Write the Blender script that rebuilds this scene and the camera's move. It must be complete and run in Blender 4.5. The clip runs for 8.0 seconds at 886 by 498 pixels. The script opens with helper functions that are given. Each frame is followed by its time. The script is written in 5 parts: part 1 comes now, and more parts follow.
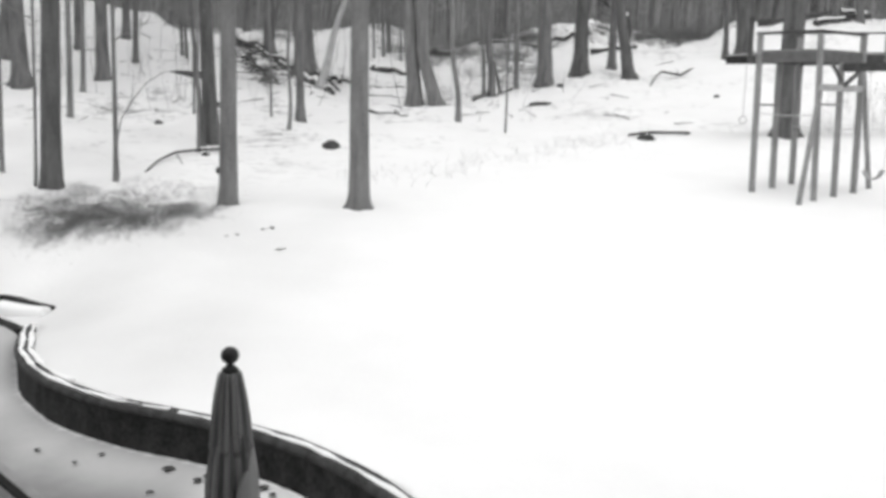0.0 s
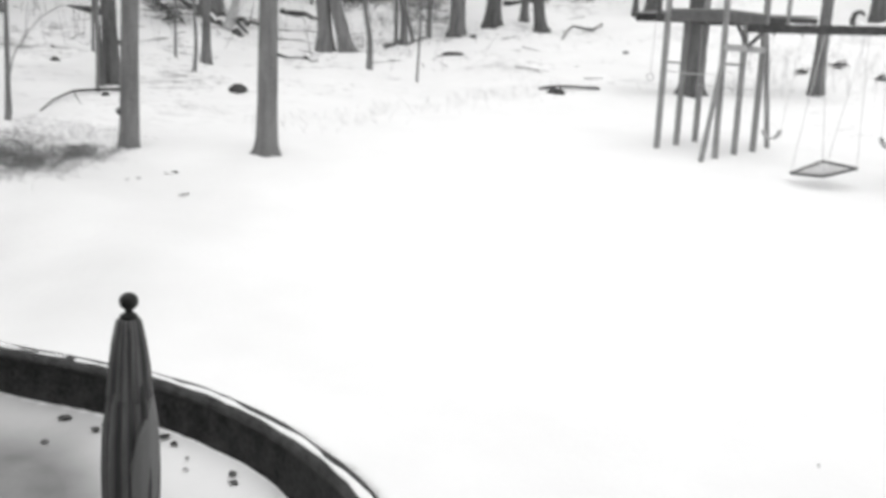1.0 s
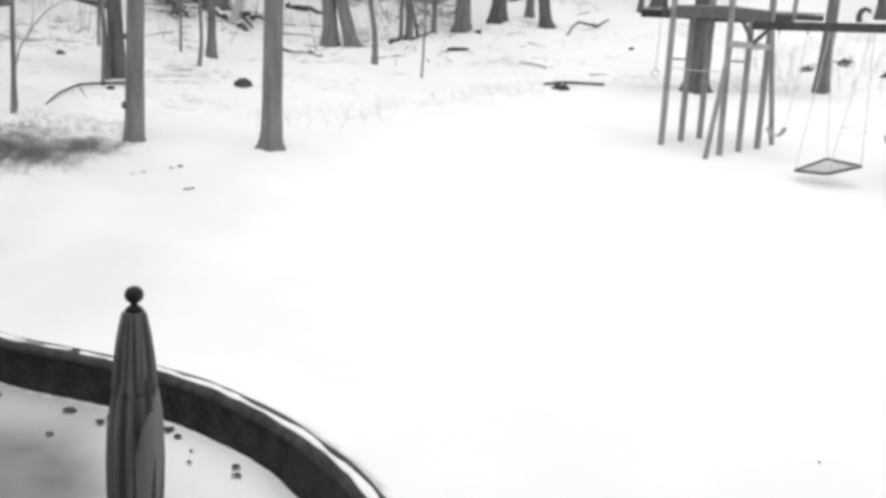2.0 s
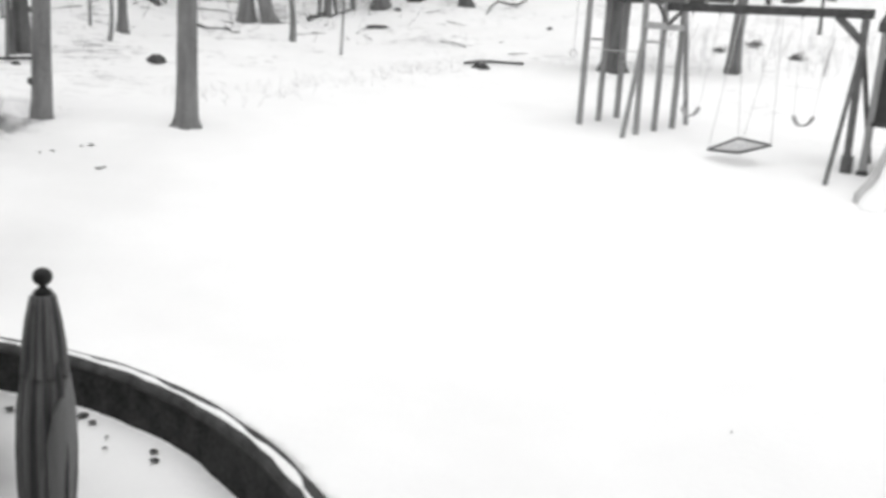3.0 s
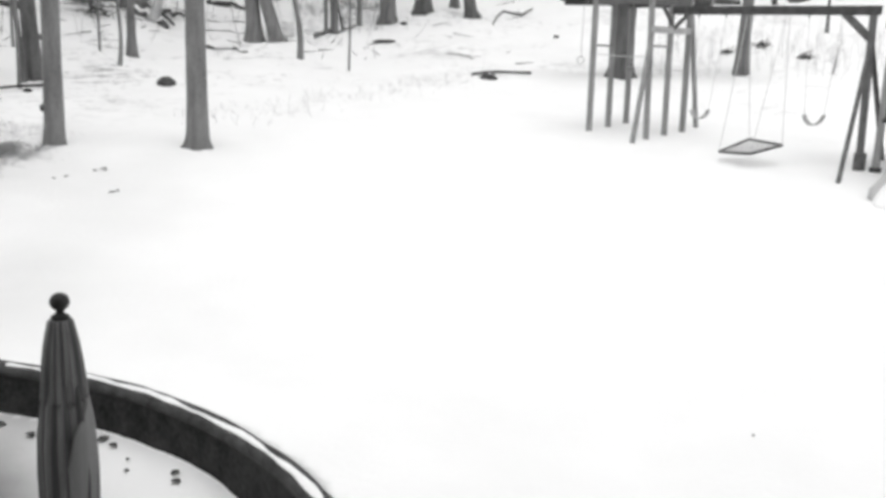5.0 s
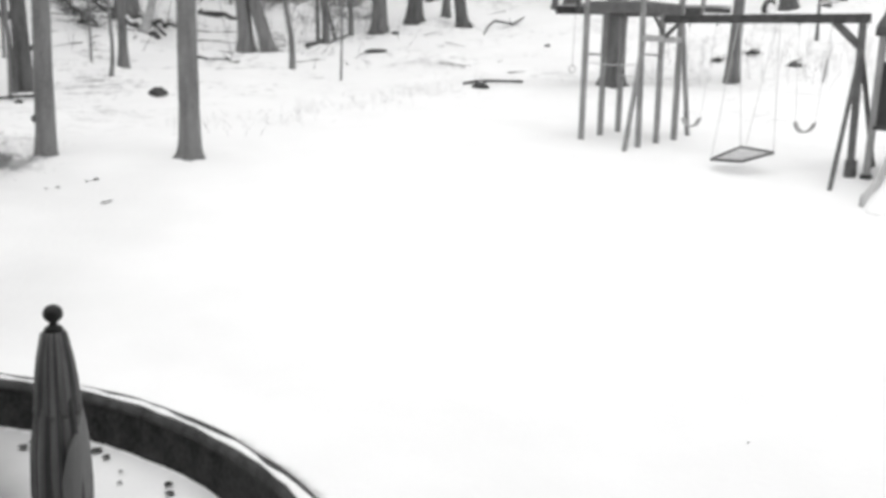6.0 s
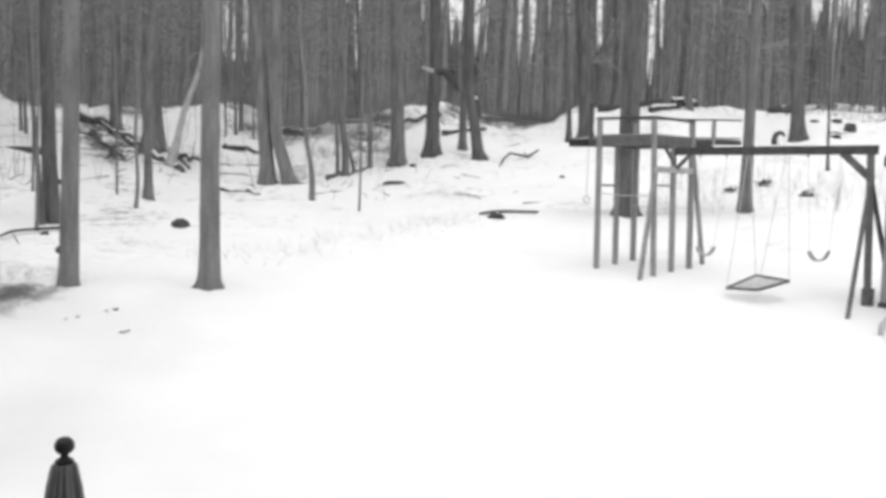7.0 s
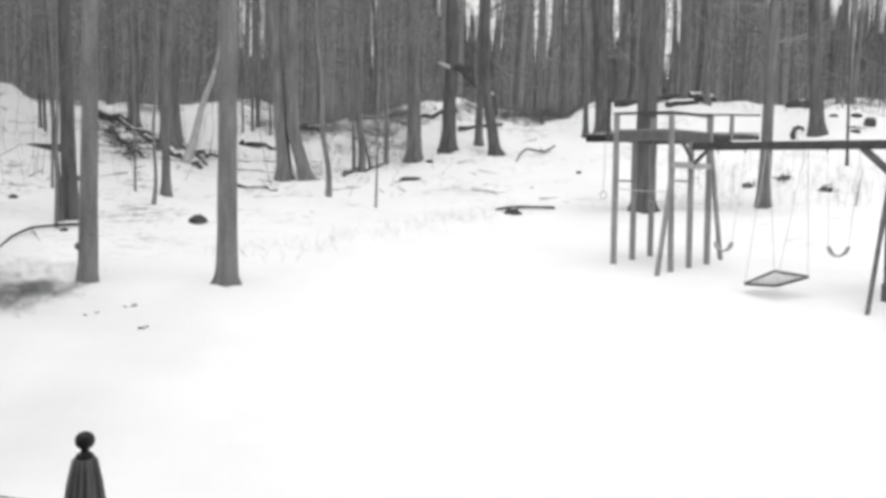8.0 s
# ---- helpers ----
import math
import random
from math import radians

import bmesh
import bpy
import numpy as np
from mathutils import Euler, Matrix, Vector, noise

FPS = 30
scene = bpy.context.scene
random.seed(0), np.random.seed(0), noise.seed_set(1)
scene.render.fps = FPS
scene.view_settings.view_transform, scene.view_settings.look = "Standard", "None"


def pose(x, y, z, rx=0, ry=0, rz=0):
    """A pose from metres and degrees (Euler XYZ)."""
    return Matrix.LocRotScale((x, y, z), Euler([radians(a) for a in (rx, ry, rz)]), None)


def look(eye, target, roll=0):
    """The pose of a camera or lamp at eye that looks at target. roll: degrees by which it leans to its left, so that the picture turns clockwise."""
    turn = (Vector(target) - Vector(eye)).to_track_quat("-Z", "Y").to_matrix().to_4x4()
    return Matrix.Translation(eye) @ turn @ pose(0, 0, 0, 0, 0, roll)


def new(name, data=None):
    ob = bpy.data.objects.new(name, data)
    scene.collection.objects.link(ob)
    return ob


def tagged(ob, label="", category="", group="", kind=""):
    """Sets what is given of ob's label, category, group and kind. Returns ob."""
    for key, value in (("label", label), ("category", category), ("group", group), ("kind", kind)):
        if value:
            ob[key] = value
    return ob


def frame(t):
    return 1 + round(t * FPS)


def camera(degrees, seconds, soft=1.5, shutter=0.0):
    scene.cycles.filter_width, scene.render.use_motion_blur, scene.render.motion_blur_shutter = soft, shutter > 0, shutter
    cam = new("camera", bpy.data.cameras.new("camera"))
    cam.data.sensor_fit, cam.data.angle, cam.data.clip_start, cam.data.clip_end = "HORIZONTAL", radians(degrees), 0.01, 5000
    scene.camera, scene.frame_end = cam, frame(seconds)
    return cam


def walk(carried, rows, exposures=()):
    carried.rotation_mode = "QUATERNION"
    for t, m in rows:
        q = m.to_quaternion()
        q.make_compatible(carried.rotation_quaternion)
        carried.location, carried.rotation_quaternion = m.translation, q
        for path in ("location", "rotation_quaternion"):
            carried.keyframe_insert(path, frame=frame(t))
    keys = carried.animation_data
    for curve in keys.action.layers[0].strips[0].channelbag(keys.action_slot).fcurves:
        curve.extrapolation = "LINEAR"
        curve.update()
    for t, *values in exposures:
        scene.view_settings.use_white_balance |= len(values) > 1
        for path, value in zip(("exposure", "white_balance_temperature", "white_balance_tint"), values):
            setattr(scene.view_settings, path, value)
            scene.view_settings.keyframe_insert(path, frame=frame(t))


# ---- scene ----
# ---- camera ----
cam = camera(51.06, 8.0, soft=3.65, shutter=0.5)
PATH = [
    (0, pose(-0.0010, -0.0199, 3.3168, 80.99, -1.23, 0.09)),
    (0.3, pose(0.0033, -0.0212, 3.3098, 80.69, -1.64, 0.94)),
    (0.5, pose(0.0052, -0.0195, 3.3119, 79.64, -1.97, -0.33)),
    (0.7, pose(0.0056, -0.0279, 3.3160, 79.30, -2.98, -2.58)),
    (0.8, pose(0.0089, -0.0117, 3.3049, 79.11, -3.46, -3.85)),
    (1, pose(-0.0007, 0.0226, 3.2987, 78.14, -3.26, -5.26)),
    (1.2, pose(0.0136, 0.0144, 3.3016, 77.46, -3.11, -6.19)),
    (2.3, pose(-0.0010, -0.0052, 3.3065, 77.91, -3.63, -4.67)),
    (2.5, pose(0.0040, 0.0129, 3.3006, 77.55, -3.60, -6.18)),
    (2.8, pose(0.0057, 0.0121, 3.2916, 77.14, -3.87, -8.82)),
    (3, pose(0.0048, 0.0158, 3.2943, 76.89, -4.16, -9.79)),
    (3.2, pose(0.0055, 0.0167, 3.2890, 77.21, -4.22, -11.42)),
    (3.5, pose(0.0048, 0.0178, 3.2954, 77.84, -3.55, -11.41)),
    (4, pose(0.0025, 0.0198, 3.2926, 77.62, -3.60, -10.79)),
    (4.2, pose(0.0053, 0.0239, 3.2885, 77.46, -3.38, -11.05)),
    (4.5, pose(-0.0011, 0.0307, 3.2969, 77.08, -2.58, -10.22)),
    (4.7, pose(0.0109, 0.0074, 3.2990, 77.22, -2.02, -9.48)),
    (5.8, pose(0.0001, 0.0196, 3.2972, 77.93, -2.20, -9.40)),
    (6, pose(0.0006, 0.0157, 3.2991, 78.14, -1.86, -9.89)),
    (6.1, pose(-0.0017, 0.0294, 3.2889, 79.41, -1.17, -10.15)),
    (6.2, pose(0.0065, 0.0176, 3.2889, 82.11, -0.41, -9.47)),
    (6.3, pose(0.0078, -0.0115, 3.3223, 84.61, -0.36, -8.71)),
    (6.5, pose(0.0125, -0.0298, 3.3230, 86.64, -0.90, -8.60)),
    (6.7, pose(0.0199, -0.0344, 3.3155, 86.26, -1.38, -9.73)),
    (7, pose(0.0208, -0.0389, 3.3215, 86.02, -1.60, -8.82)),
    (7.5, pose(0.0190, -0.0460, 3.3218, 85.89, -1.64, -7.90)),
    (8, pose(0.0163, -0.0384, 3.3211, 85.74, -1.47, -7.82)),
]
walk(cam, PATH, exposures=((0.0, 0.05), (8.0, 0.05)))

# ---- overcast daylight ----
world = bpy.data.worlds.new("overcast_sky")
scene.world = world
world.use_nodes = True
wn, wl = world.node_tree.nodes, world.node_tree.links
sky = wn.new("ShaderNodeTexSky")
sky.sky_type = "NISHITA"
sky.sun_disc = False
sky.sun_elevation = radians(75)
sky.sun_rotation = radians(180)
sky.dust_density = 6.0
sky_grey = wn.new("ShaderNodeRGBToBW")
wl.new(sky.outputs[0], sky_grey.inputs[0])
cloud = wn.new("ShaderNodeMath")
cloud.operation = "MULTIPLY_ADD"
cloud.inputs[1].default_value, cloud.inputs[2].default_value = 0.35, 4.6
wl.new(sky_grey.outputs[0], cloud.inputs[0])
wl.new(cloud.outputs[0], wn["Background"].inputs[0])
wn["Background"].inputs[1].default_value = 0.165

sun = new("sun", bpy.data.lights.new("sun", "SUN"))
sun.data.energy = 0.5
sun.data.angle = radians(100)
sun.matrix_world = look((-5, 4.6, 20), (0, 10, 0))

# ---- materials ----


def material(name, dark, light, scale=6.0, rough=0.85, bump=0.2, fine=60.0, stretch=(1, 1, 1), metal=0.0, spots=0.0):
    """Grey surface: broad and fine noise between two tones, with relief; spots adds per-piece variation."""
    m = bpy.data.materials.new(name)
    m.use_nodes = True
    n, l = m.node_tree.nodes, m.node_tree.links
    b = n["Principled BSDF"]
    b.inputs["Roughness"].default_value = rough
    b.inputs["Metallic"].default_value = metal
    b.inputs["Specular IOR Level"].default_value = 0.25
    tc, mp = n.new("ShaderNodeTexCoord"), n.new("ShaderNodeMapping")
    mp.inputs["Scale"].default_value = stretch
    l.new(tc.outputs["Object"], mp.inputs[0])
    broad, grain = n.new("ShaderNodeTexNoise"), n.new("ShaderNodeTexNoise")
    broad.inputs["Scale"].default_value, broad.inputs["Detail"].default_value = scale, 5
    grain.inputs["Scale"].default_value, grain.inputs["Detail"].default_value = fine, 6
    for t in (broad, grain):
        l.new(mp.outputs[0], t.inputs["Vector"])
    mix = n.new("ShaderNodeMath")
    mix.operation = "MULTIPLY_ADD"
    mix.inputs[1].default_value = 0.55
    l.new(broad.outputs["Fac"], mix.inputs[0])
    half = n.new("ShaderNodeMath")
    half.operation = "MULTIPLY"
    half.inputs[1].default_value = 0.45
    l.new(grain.outputs["Fac"], half.inputs[0])
    l.new(half.outputs[0], mix.inputs[2])
    last = mix.outputs[0]
    if spots:
        info = n.new("ShaderNodeNewGeometry")
        add = n.new("ShaderNodeMath")
        add.operation = "MULTIPLY_ADD"
        add.inputs[1].default_value = spots
        l.new(info.outputs["Random Per Island"], add.inputs[0])
        l.new(last, add.inputs[2])
        last = add.outputs[0]
    ramp = n.new("ShaderNodeValToRGB")
    ramp.color_ramp.elements[0].position, ramp.color_ramp.elements[1].position = 0.34, 0.66 + spots * 0.6
    ramp.color_ramp.elements[0].color = (dark, dark, dark, 1)
    ramp.color_ramp.elements[1].color = (light, light, light, 1)
    l.new(last, ramp.inputs[0])
    l.new(ramp.outputs[0], b.inputs["Base Color"])
    if bump:
        bp = n.new("ShaderNodeBump")
        bp.inputs["Strength"].default_value = bump
        bp.inputs["Distance"].default_value = 0.02
        l.new(mix.outputs[0], bp.inputs["Height"])
        l.new(bp.outputs[0], b.inputs["Normal"])
    return m


def snow_material(name, litter):
    """Snow with soft relief; litter: how much of the old leaves and twigs of the wood's floor shows through it."""
    m = bpy.data.materials.new(name)
    m.use_nodes = True
    n, l = m.node_tree.nodes, m.node_tree.links
    b = n["Principled BSDF"]
    b.inputs["Roughness"].default_value = 0.7
    b.inputs["Specular IOR Level"].default_value = 0.2
    tc = n.new("ShaderNodeTexCoord")
    soft, fine = n.new("ShaderNodeTexNoise"), n.new("ShaderNodeTexNoise")
    soft.inputs["Scale"].default_value, soft.inputs["Detail"].default_value = 0.9, 6
    fine.inputs["Scale"].default_value, fine.inputs["Detail"].default_value = 14, 5
    for t in (soft, fine):
        l.new(tc.outputs["Object"], t.inputs["Vector"])
    tone = n.new("ShaderNodeValToRGB")
    tone.color_ramp.elements[0].position, tone.color_ramp.elements[1].position = 0.3, 0.7
    tone.color_ramp.elements[0].color, tone.color_ramp.elements[1].color = (0.87, 0.87, 0.87, 1), (0.91, 0.91, 0.91, 1)
    l.new(soft.outputs["Fac"], tone.inputs[0])
    last = tone.outputs[0]
    if litter:
        # leaf litter lies only in the wood, past the lawn's far edge
        leaves, patch = n.new("ShaderNodeTexNoise"), n.new("ShaderNodeTexNoise")
        leaves.inputs["Scale"].default_value, leaves.inputs["Detail"].default_value = 3.2, 8
        leaves.inputs["Roughness"].default_value = 0.75
        patch.inputs["Scale"].default_value, patch.inputs["Detail"].default_value = 0.35, 4
        flat = n.new("ShaderNodeMapping")
        flat.inputs["Scale"].default_value = (1, 1, 1.5)
        l.new(tc.outputs["Object"], flat.inputs[0])
        l.new(flat.outputs[0], leaves.inputs["Vector"])
        l.new(tc.outputs["Object"], patch.inputs["Vector"])
        both = n.new("ShaderNodeMath")
        both.operation = "MULTIPLY_ADD"
        both.inputs[1].default_value = 0.7
        l.new(patch.outputs["Fac"], both.inputs[0])
        l.new(leaves.outputs["Fac"], both.inputs[2])
        cut = n.new("ShaderNodeMapRange")
        cut.inputs["From Min"].default_value, cut.inputs["From Max"].default_value = 0.91, 1.07
        cut.inputs["To Max"].default_value = litter
        l.new(both.outputs[0], cut.inputs["Value"])
        wood = n.new("ShaderNodeAttribute")
        wood.attribute_name = "wood_floor"
        where = n.new("ShaderNodeMath")
        where.operation = "MULTIPLY"
        l.new(cut.outputs[0], where.inputs[0])
        l.new(wood.outputs["Fac"], where.inputs[1])
        mixed = n.new("ShaderNodeMix")
        mixed.data_type = "RGBA"
        mixed.inputs["B"].default_value = (0.16, 0.16, 0.16, 1)
        l.new(where.outputs[0], mixed.inputs["Factor"])
        l.new(last, mixed.inputs["A"])
        last = mixed.outputs["Result"]
        # dark stems and soil show through where scrub grows
        soil, rag = n.new("ShaderNodeAttribute"), n.new("ShaderNodeMapRange")
        soil.attribute_name = "bare_ground"
        rag.inputs["From Min"].default_value, rag.inputs["From Max"].default_value = 0.4, 0.54
        rag.inputs["To Min"].default_value = 0.08
        blotch = n.new("ShaderNodeTexNoise")
        blotch.inputs["Scale"].default_value, blotch.inputs["Detail"].default_value, blotch.inputs["Roughness"].default_value = 1.9, 7, 0.7
        l.new(tc.outputs["Object"], blotch.inputs["Vector"])
        l.new(blotch.outputs["Fac"], rag.inputs["Value"])
        shows, dug = n.new("ShaderNodeMath"), n.new("ShaderNodeMix")
        shows.operation = "MULTIPLY"
        l.new(soil.outputs["Fac"], shows.inputs[0])
        l.new(rag.outputs[0], shows.inputs[1])
        dug.data_type = "RGBA"
        dug.inputs["B"].default_value = (0.05, 0.05, 0.05, 1)
        l.new(shows.outputs[0], dug.inputs["Factor"])
        l.new(last, dug.inputs["A"])
        last = dug.outputs["Result"]
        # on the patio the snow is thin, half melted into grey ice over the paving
        # the same grey stands for shade on the left lawn and slope
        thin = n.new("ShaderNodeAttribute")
        thin.attribute_name = "thin_shaded_snow"
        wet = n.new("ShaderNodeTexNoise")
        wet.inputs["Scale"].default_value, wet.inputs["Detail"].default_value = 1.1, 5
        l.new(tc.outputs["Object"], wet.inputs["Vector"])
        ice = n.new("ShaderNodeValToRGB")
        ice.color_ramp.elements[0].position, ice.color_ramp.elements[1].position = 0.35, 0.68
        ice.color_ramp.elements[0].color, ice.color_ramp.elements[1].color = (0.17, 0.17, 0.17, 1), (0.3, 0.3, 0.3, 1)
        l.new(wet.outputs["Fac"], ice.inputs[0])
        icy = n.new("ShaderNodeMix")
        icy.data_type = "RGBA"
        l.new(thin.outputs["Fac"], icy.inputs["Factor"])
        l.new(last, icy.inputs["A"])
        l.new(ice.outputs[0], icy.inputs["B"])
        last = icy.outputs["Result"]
    l.new(last, b.inputs["Base Color"])
    bp = n.new("ShaderNodeBump")
    bp.inputs["Strength"].default_value, bp.inputs["Distance"].default_value = 0.25, 0.03
    l.new(fine.outputs["Fac"], bp.inputs["Height"])
    l.new(bp.outputs[0], b.inputs["Normal"])
    return m


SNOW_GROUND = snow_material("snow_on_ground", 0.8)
SNOW = snow_material("fresh_snow", 0)
BARK = material("grey_bark", 0.11, 0.27, 2, 0.95, 0.8, 30, (3, 3, 0.6))
BARK_DARK = material("dark_bark", 0.055, 0.17, 2, 0.95, 0.8, 30, (3, 3, 0.6))
BARK_HILL = material("hill_tree_bark", 0.08, 0.24, 2, 0.95, 0.8, 30, (3, 3, 0.6))
BARK_PALE = material("pale_bare_wood", 0.26, 0.56, 5, 0.9, 0.6, 30, (3, 3, 0.6))
TWIG = material("twigs", 0.10, 0.2, 3, 0.95, 0, 20, spots=0.5)
TWIG_FAR = material("distant_twigs", 0.06, 0.29, 1, 0.95, 0, 6, spots=0.5)
ROTTEN = material("rotten_log", 0.04, 0.12, 8, 0.95, 0.8, 40)
WALL_STONE = material("dark_wall_stone", 0.004, 0.041, 4, 0.9, 0.9, 26)
# coping stone made paler than the wall for sky light on its top
COPING = material("skylit_coping_stone", 0.025, 0.085, 9, 0.85, 0.5, 50)
POST_WOOD = material("weathered_post_wood", 0.18, 0.36, 5, 0.85, 0.5, 45, (4, 4, 0.5))
JOIST_WOOD = material("grey_joist_wood", 0.085, 0.165, 5, 0.85, 0.5, 45)
BEAM_WOOD = material("dark_stained_wood", 0.04, 0.10, 5, 0.8, 0.5, 45, (2, 2, 2))
BOARD_WOOD = material("pale_board", 0.3, 0.5, 5, 0.8, 0.3, 45)
PANEL = material("dark_panel", 0.03, 0.06, 3, 0.7, 0.2, 40)
ROOF = material("canvas_roof", 0.07, 0.11, 2, 0.8, 0.2, 60)
CHAIN = material("galvanised_chain", 0.5, 0.65, 20, 0.45, 0, 90, metal=0.6)
RUBBER = material("worn_rubber", 0.28, 0.42, 12, 0.6, 0.2, 60)
FRAME_METAL = material("dark_metal_tube", 0.07, 0.14, 10, 0.5, 0.1, 60)
MESH_CLOTH = material("pale_swing_mesh", 0.5, 0.7, 12, 0.8, 0.3, 90)
PLASTIC = material("pale_slide_plastic", 0.40, 0.55, 3, 0.45, 0.1, 40)
CANVAS = material("umbrella_canvas", 0.1, 0.25, 4, 0.9, 0.35, 120, (9, 9, 0.3))
CANVAS_LIGHT = material("pale_umbrella_canvas", 0.17, 0.25, 3, 0.9, 0.35, 120, (9, 9, 0.3))


def stripe(mat, count, dark):
    """Woven stripes that run up the canvas, round the pole."""
    n, l = mat.node_tree.nodes, mat.node_tree.links
    b = n["Principled BSDF"]
    tc, ang, times, wave, fac, mix = (n.new("ShaderNode" + k) for k in ("TexCoord", "TexGradient", "Math", "Math", "MapRange", "Mix"))
    ang.gradient_type = "RADIAL"
    l.new(tc.outputs["Object"], ang.inputs[0])
    times.operation, wave.operation = "MULTIPLY", "SINE"
    times.inputs[1].default_value = 2 * math.pi * count
    l.new(ang.outputs["Fac"], times.inputs[0])
    l.new(times.outputs[0], wave.inputs[0])
    fac.inputs["From Min"].default_value, fac.inputs["From Max"].default_value = -0.2, 0.2
    l.new(wave.outputs[0], fac.inputs["Value"])
    mix.data_type, mix.blend_type = "RGBA", "MULTIPLY"
    mix.inputs["B"].default_value = (dark, dark, dark, 1)
    l.new(fac.outputs[0], mix.inputs["Factor"])
    l.new(b.inputs["Base Color"].links[0].from_socket, mix.inputs["A"])
    l.new(mix.outputs["Result"], b.inputs["Base Color"])


CANVAS_LOW = material("lower_umbrella_canvas", 0.09, 0.23, 4, 0.9, 0.35, 120, (9, 9, 0.3))
stripe(CANVAS, 15, 0.58)
stripe(CANVAS_LOW, 11, 0.45)
BALL = material("black_finial", 0.012, 0.03, 10, 0.4, 0.1, 60)
LEAF = material("dead_leaf", 0.03, 0.09, 20, 0.9, 0.3, 80)
TABLE_TOP = material("grey_table_board", 0.09, 0.14, 3, 0.45, 0.1, 40)
RUBBER_BLACK = material("black_rubber", 0.008, 0.014, 6, 0.9, 0.1, 40)
TABLE_RIM = material("grey_table_rim", 0.2, 0.3, 6, 0.5, 0.1, 40)
SIDING = material("house_siding", 0.12, 0.2, 3, 0.8, 0.2, 40)
SCRUB = material("dark_scrub", 0.07, 0.26, 3, 0.95, 0, 20, spots=0.5)
HAZE_WOOD = material("distant_bare_wood", 0.08, 0.2, 0.5, 0.95, 0, 3.0, (1, 1, 0.2))
GRASS_DRY = material("dry_grass", 0.35, 0.55, 4, 0.95, 0, 30, spots=0.5)

# ---- mesh helpers ----


class Geo:
    """Points and faces of one mesh, in world metres."""

    def __init__(self):
        self.v, self.f = [], []

    def ring(self, pts):
        i = len(self.v)
        self.v.extend(tuple(p) for p in pts)
        return list(range(i, i + len(pts)))

    def skin(self, rings, closed=True, ends=True):
        for a, b in zip(rings, rings[1:]):
            n = len(a)
            for k in range(n if closed else n - 1):
                self.f.append((a[k], a[(k + 1) % n], b[(k + 1) % n], b[k]))
        if ends:
            self.f.append(tuple(reversed(rings[0])))
            self.f.append(tuple(rings[-1]))
        return self

    def tube(self, pts, radii, sides=8, wobble=None):
        pts = [Vector(p) for p in pts]
        rings, side = [], None
        for i, p in enumerate(pts):
            d = (pts[min(i + 1, len(pts) - 1)] - pts[max(i - 1, 0)]).normalized()
            side = (side - d * side.dot(d)).normalized() if side else d.orthogonal().normalized()
            up = d.cross(side)
            r = radii[i] if hasattr(radii, "__len__") else radii
            ring = []
            for k in range(sides):
                a = 2 * math.pi * k / sides
                rr = r * (1 + (wobble(a, i) if wobble else 0))
                ring.append(p + (side * math.cos(a) + up * math.sin(a)) * rr)
            rings.append(self.ring(ring))
        return self.skin(rings)

    def beam(self, p, q, w, h, up=(0, 0, 1), soft=0.12):
        """A squared timber from p to q with chamfered edges."""
        p, q = Vector(p), Vector(q)
        d = (q - p).normalized()
        side = d.cross(Vector(up))
        side = side.normalized() if side.length > 1e-4 else d.orthogonal().normalized()
        top = side.cross(d)
        c = soft * min(w, h)
        prof = [(-w / 2 + c, -h / 2), (w / 2 - c, -h / 2), (w / 2, -h / 2 + c), (w / 2, h / 2 - c), (w / 2 - c, h / 2), (-w / 2 + c, h / 2), (-w / 2, h / 2 - c), (-w / 2, -h / 2 + c)]
        rings = [self.ring([e + side * a + top * b for a, b in prof]) for e in (p, q)]
        return self.skin(rings)

    def lathe(self, prof, c, seg=20, shape=None):
        rings = []
        for z, r in prof:
            rings.append(self.ring([(c[0] + math.cos(2 * math.pi * k / seg) * r * (shape(k / seg, z) if shape else 1), c[1] + math.sin(2 * math.pi * k / seg) * r * (shape(k / seg, z) if shape else 1), c[2] + z) for k in range(seg)]))
        return self.skin(rings)


def thing(name, base, label, category, group="", kind=""):
    ob = new(name)
    ob.location = base
    ob.empty_display_size = 0.1
    return tagged(ob, label, category, group, kind)


def part(name, geo, mat, parent=None, label="", smooth=False):
    """Links a Geo as one mesh object under a thing or a part (or alone)."""
    root = parent
    while root is not None and root.parent is not None:
        root = root.parent
    base = Vector(root.location) if root is not None else Vector((0, 0, 0))
    me = bpy.data.meshes.new(name)
    me.from_pydata([tuple(Vector(p) - base) for p in geo.v], [], geo.f)
    me.materials.append(mat)
    if smooth:
        me.polygons.foreach_set("use_smooth", [True] * len(me.polygons))
    me.update()
    ob = new(name, me)
    if parent is not None:
        ob.parent = parent
    return tagged(ob, label)


